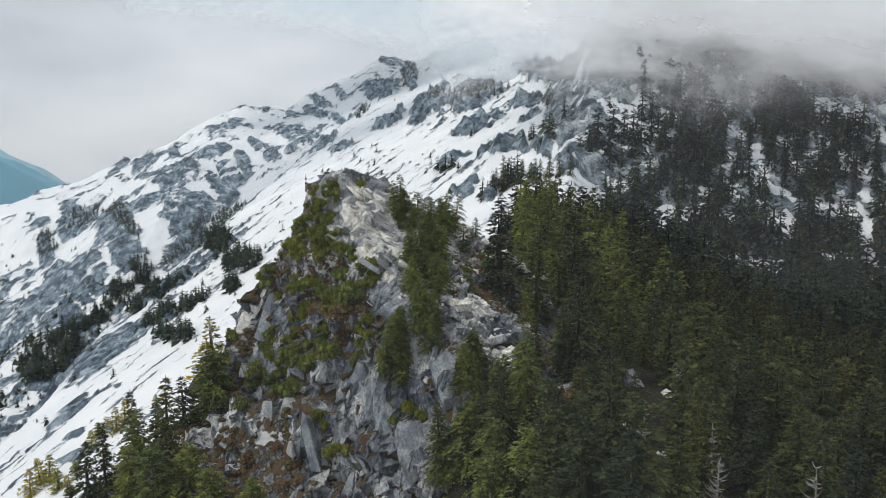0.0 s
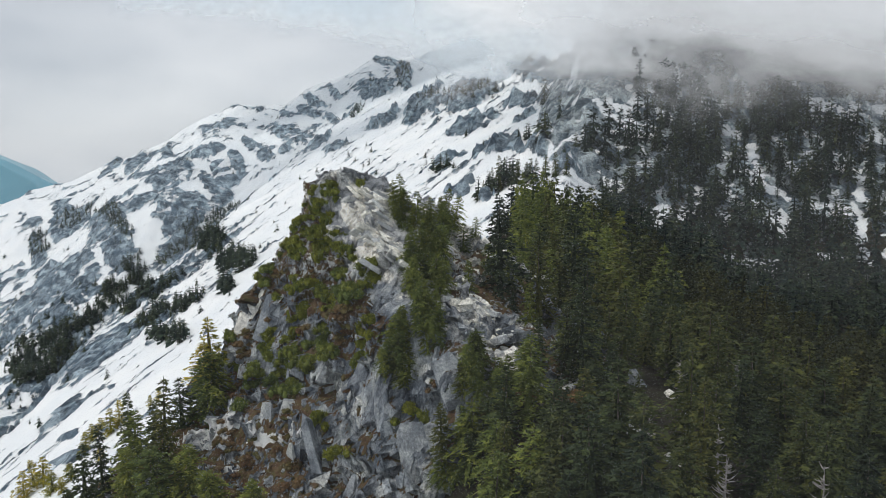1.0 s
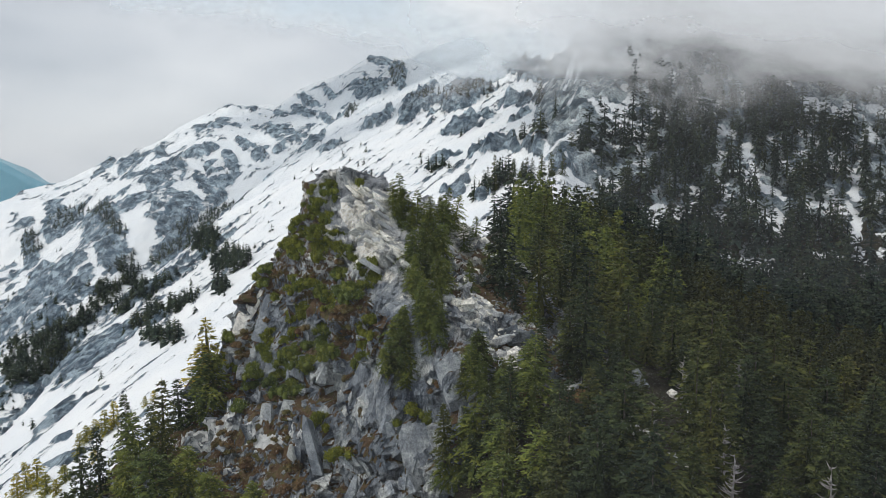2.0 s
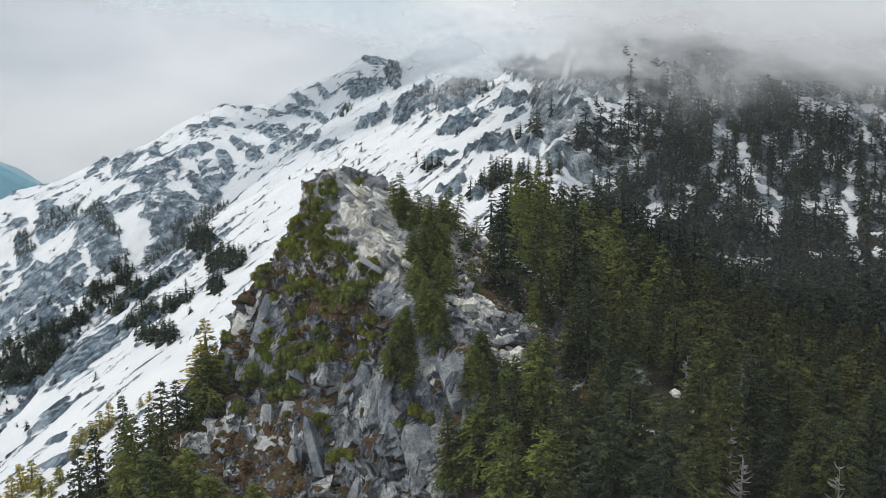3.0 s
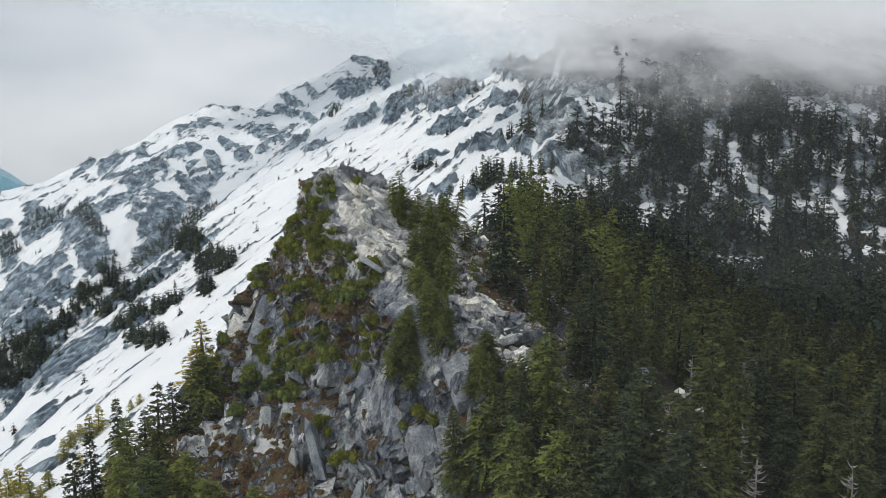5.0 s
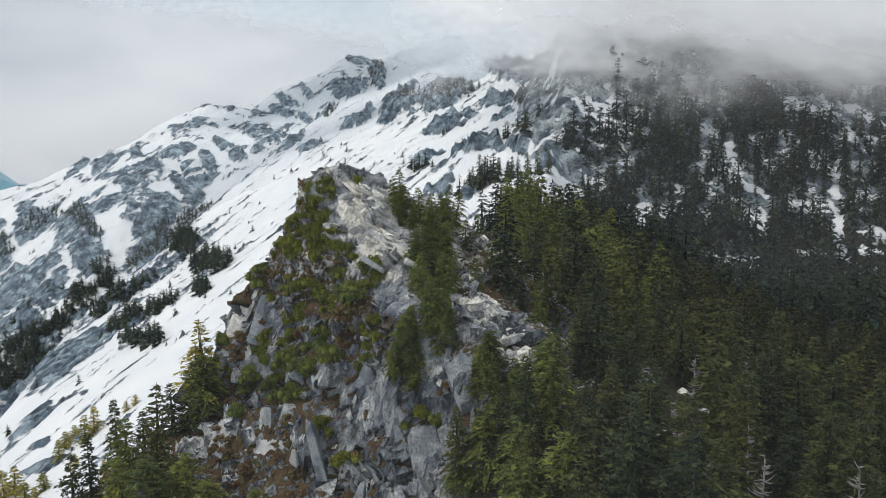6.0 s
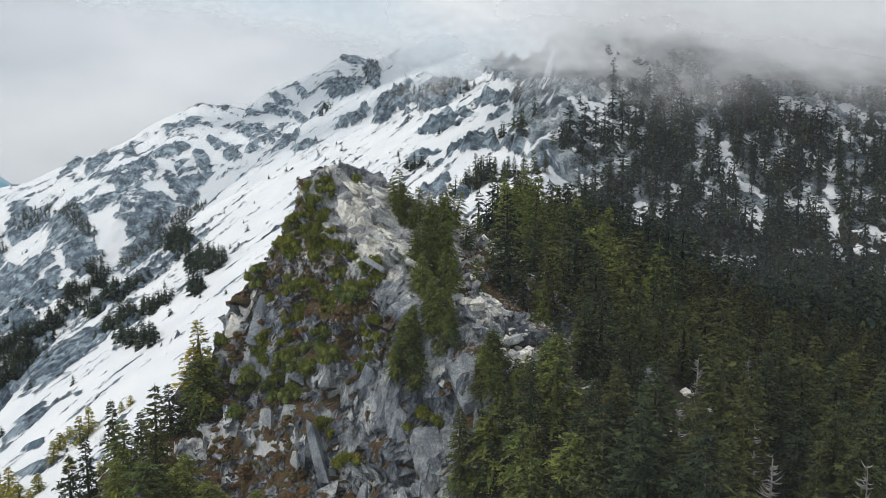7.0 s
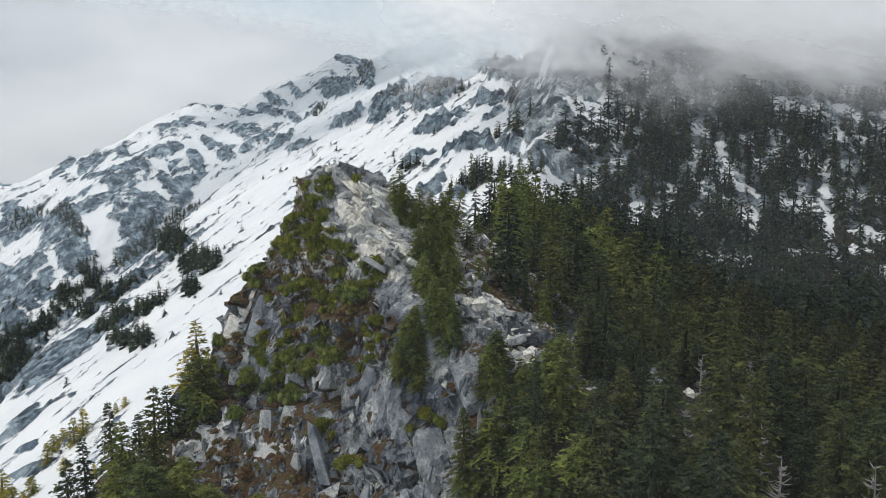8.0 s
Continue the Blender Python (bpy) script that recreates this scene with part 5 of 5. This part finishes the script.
mist_sheet("cloud", 190, -20, 420, 110, 420, make_mist("mist_a", 1, 206, 316, 0.54, 90, 0.13, 165, 0.02, 0.016, (-5, 50), (0.93, 0.96, 1.0)), 1.2)
mist_sheet("cloud", 370, -60, 480, 215, 440, make_mist("mist_b", 2, 226, 286, 0.9, 110, 0.05, 200, 0.0, 0.014, (-55, 20)), 1.2)
# Besides cloud, its blue tint and least share stand in for distance haze.
mist_sheet("cloud", 600, -520, 620, -20, 560, make_mist("mist_c", 3, 262, 328, 0.9, 110, 0.22, 60, 0.08, 0.011, (-510, -380), (0.83, 0.93, 1.0)), 0.3)
mist_sheet("cloud", 800, -420, 720, 260, 700, make_mist("mist_d", 4, 296, 346, 0.97, 70, 0.2, 40), 0.6)
# Added thin veil before everything, only to lift dark tones; no mist hangs here.
mist_sheet("cloud", 36, -40, 40, 150, 240, make_mist("dark_lift_veil", 5, 0, 600, 0.034, 200, 0.0, 0.0, 0.019))


def far_range(name, y, x0, x1, top, drop, seed, colour):
    """A wooded range across the valley; the haze of distance is put into its base colour as blue."""
    xs, ys = np.linspace(x0, x1, 90), np.linspace(y, y + 260, 5)
    gx, gy = np.meshgrid(xs, ys)
    f = (gx - x0) / (x1 - x0)
    h = top - drop * f * f + 60 * fbm(gx, gy, 420, 4, seed)
    z = np.where(gy == y, -250, h - 0.0 * gy)
    mesh = sheet_mesh(name, xs, ys, z, None, None, make_plain(name + "_haze_blue", tuple(0.85 * c for c in colour), colour, 0.004, 0.95, 0.1))
    return tagged(new(name, mesh), "wooded mountains far across the valley, haze painted in as blue", "backdrop", kind="structure")


# The farther range gets the paler blue, as painted haze.
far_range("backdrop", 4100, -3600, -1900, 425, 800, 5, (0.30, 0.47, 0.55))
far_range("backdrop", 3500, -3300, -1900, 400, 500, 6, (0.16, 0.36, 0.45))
# ---- loose slabs and blocks on the crag, last ----
def block_mesh(rng, long, wide, thick, mat, taper=0.0):
    """One angular stone: the hull of a jittered box with broken corners, narrower to its top by taper."""
    skew = rng.uniform(-0.5, 0.5, 2) * taper
    bm = bmesh.new()
    for sx in (-1, 1):
        for sy in (-1, 1):
            for sz in (-1, 1):
                for _ in range(2):
                    j = rng.uniform(0.42, 1.0, 3)
                    up = 0.5 * sz * j[2] if not taper else 0.5 * sz * rng.uniform(0.45, 1.0)
                    slim = 1 - taper * max(0.0, up + 0.25) * rng.uniform(0.7, 1.3)
                    bm.verts.new((long * (0.5 * sx * j[0] * slim + skew[0] * max(up, 0)), wide * (0.5 * sy * j[1] * slim + skew[1] * max(up, 0)), thick * up))
    found = bmesh.ops.convex_hull(bm, input=bm.verts)
    bmesh.ops.delete(bm, geom=[v for v in found["geom_interior"] if isinstance(v, bmesh.types.BMVert)], context="VERTS")
    mesh = bpy.data.meshes.new("stone")
    bm.to_mesh(mesh)
    bm.free()
    mesh.shade_flat()
    mesh.materials.append(mat)
    return mesh


def lay_stones():
    rng = np.random.default_rng(51)
    slabs = [block_mesh(rng, 1.0, 0.85, 0.2, PALE_STONE) for _ in range(14)]
    blocks = [block_mesh(rng, 1.0, 0.75, 0.55, PALE_STONE) for _ in range(6)]
    slates = [block_mesh(rng, 1.0, 0.6, 0.35, SLATE_STONE) for _ in range(5)]

    def lay(name, meshes, x, y, size, turn, sink):
        spot, normal, _, _ = CRAG_HITS.ray_cast(Vector((x, y, 400.0)), Vector((0, 0, -1)))
        if spot is None:
            return
        ob = new(name, meshes[rng.integers(0, len(meshes))])
        ob.parent = crag
        ob.matrix_basis = Matrix.Translation(spot - normal * sink * size) @ turn.to_matrix().to_4x4() @ Matrix.Diagonal((size * rng.uniform(0.85, 1.2), size * rng.uniform(0.8, 1.3), size * rng.uniform(0.8, 1.2), 1))

    # Bedded slabs down the upper crest, all dipping the same way.
    for k in range(170):
        f = rng.uniform(0, 0.86)
        x = np.interp(f, [0, 0.35, 0.7, 1.0], [-3, -8, -11, -19]) + rng.normal(0, 1.9)
        y = np.interp(f, [0, 0.35, 0.7, 1.0], [97, 102, 113, 120.5]) + rng.normal(0, 1.6)
        turn = Euler((radians(-20 + rng.normal(0, 7)), radians(30 + rng.normal(0, 7)), radians(-18 + rng.normal(0, 25))))
        lay("slab", slabs, x, y, (rng.uniform(1.8, 3.8) if k < 60 else rng.uniform(0.5, 1.5)), turn, 0.10)
    # Upright flakes that stand out from the cliff.
    flakes = [block_mesh(rng, 0.62, 0.36, 1.0, SLATE_STONE, 0.9) for _ in range(12)]
    for _ in range(70):
        x, z = rng.uniform(-36, 3), rng.uniform(157, 180)
        spot, normal, _, _ = CRAG_HITS.ray_cast(Vector((x, 60.0, z)), Vector((0, 1, 0)))
        if spot is None or normal.z > 0.75 or spot.y > 118 or (x < -14 and z > 172):
            continue
        ob = new("flake", flakes[rng.integers(0, len(flakes))])
        ob.parent = crag
        out = math.atan2(normal.y, normal.x) + math.pi / 2
        size = rng.uniform(1.2, 3.4) * (0.7 if x < -20 else 1.0)
        turn = Euler((radians(rng.normal(-12, 8)), radians(rng.normal(10, 14)), out + rng.normal(0, 0.35)))
        ob.matrix_basis = Matrix.Translation(spot - normal * 0.16 * size) @ turn.to_matrix().to_4x4() @ Matrix.Diagonal((size * rng.uniform(0.7, 1.3), size * rng.uniform(0.7, 1.1), size * rng.uniform(0.9, 1.4), 1))
    # The great plates of the crag: plan x, height above sea, tall, wide, lean in degrees, pale or slaty.
    for x, z, tall, wide, lean, pale in ((-34.4, 172, 8.5, 3.4, 12, 1), (-32, 176.8, 6, 2.2, 18, 1), (-37, 167, 6, 2.6, 16, 1), (-29, 174, 8, 4.6, 6, 0), (-9.6, 173, 8, 3.4, 14, 0), (2.2, 174.5, 6.5, 3.8, -24, 0),
                                         (-16.6, 163, 9, 4.0, 10, 0), (-2.2, 165, 10, 4.4, -14, 0), (1.4, 166, 8, 3.6, -18, 0), (-22, 164, 5, 2.8, 4, 0), (-25, 163.5, 4.5, 2.6, -6, 0)):
        spot, normal, _, _ = CRAG_HITS.ray_cast(Vector((x, 60.0, z)), Vector((0, 1, 0)))
        if spot is None:
            continue
        ob = new("plate", block_mesh(rng, 1.0, 1.0, 1.0, PALE_STONE if pale else SLATE_STONE, 0.4))
        ob.parent = crag
        turn = Euler((radians(-16), radians(lean), math.atan2(normal.y, normal.x) * 0.5 + math.pi / 4 + rng.normal(0, 0.2)))
        ob.matrix_basis = Matrix.Translation(spot + Vector((0, 0.75, 0))) @ turn.to_matrix().to_4x4() @ Matrix.Diagonal((1.15 * wide, 1.5, 1.1 * tall, 1))
    # Scree below the slabs and along the spur.
    for _ in range(130):
        f = rng.uniform(-0.25, 1)
        x, y = 1.5 + 9.5 * f + rng.normal(0, 1.2), 91.5 - 5.5 * f + rng.normal(0, 1.5)
        lay("stone", blocks, x, y, rng.uniform(0.5, 1.9) * (1.5 if rng.random() < 0.12 else 1), Euler(rng.uniform(-0.5, 0.5, 3) + (0, 0, rng.uniform(0, 6))), 0.08)
    for _ in range(60):
        f = rng.uniform(0, 1)
        x, y = 0.5 + 7.5 * f + rng.normal(0, 0.8), 100 - 8 * f + rng.normal(0, 0.8)
        lay("stone", blocks, x, y, rng.uniform(0.5, 1.7), Euler(rng.uniform(-0.5, 0.5, 3) + (0, 0, rng.uniform(0, 6))), 0.08)
    for _ in range(44):
        f = rng.uniform(0, 1)
        x, y = -1 + 20 * f + rng.normal(0, 1.0), 122 + 15 * f + rng.normal(0, 1.0)
        lay("stone", blocks, x, y, rng.uniform(0.8, 2.8), Euler(rng.uniform(-0.5, 0.5, 3) + (0, 0, rng.uniform(0, 6))), 0.1)
    # Fallen blocks on the heath at the foot.
    for _ in range(60):
        x, y = rng.uniform(-40, -12), rng.uniform(86, 104)
        if crag_height(np.array([x]), np.array([y]))[0] > 166:
            continue
        lay("stone", slates, x, y, rng.uniform(0.4, 1.7), Euler(rng.uniform(-0.6, 0.6, 3) + (0, 0, rng.uniform(0, 6))), 0.1)



def lay_boulders():
    rng = np.random.default_rng(61)
    for x, y in CLEARINGS:
        for _ in range(4):
            a, b = x + rng.uniform(-1.3, 1.3), y + rng.uniform(-0.9, 1.2)
            ob = tagged(new("boulder", block_mesh(rng, 1.0, 0.8, 0.7, PALE_STONE)), "pale grey boulder in a small forest clearing", "boulder", "boulders in the forest")
            size = rng.uniform(0.7, 1.5)
            ob.matrix_basis = Matrix.LocRotScale((a, b, height_at(a, b) + 0.12 * size), Euler(rng.uniform(-0.4, 0.4, 3) + (0, 0, rng.uniform(0, 6))), Vector((size, size, size)))


lay_stones()
lay_boulders()
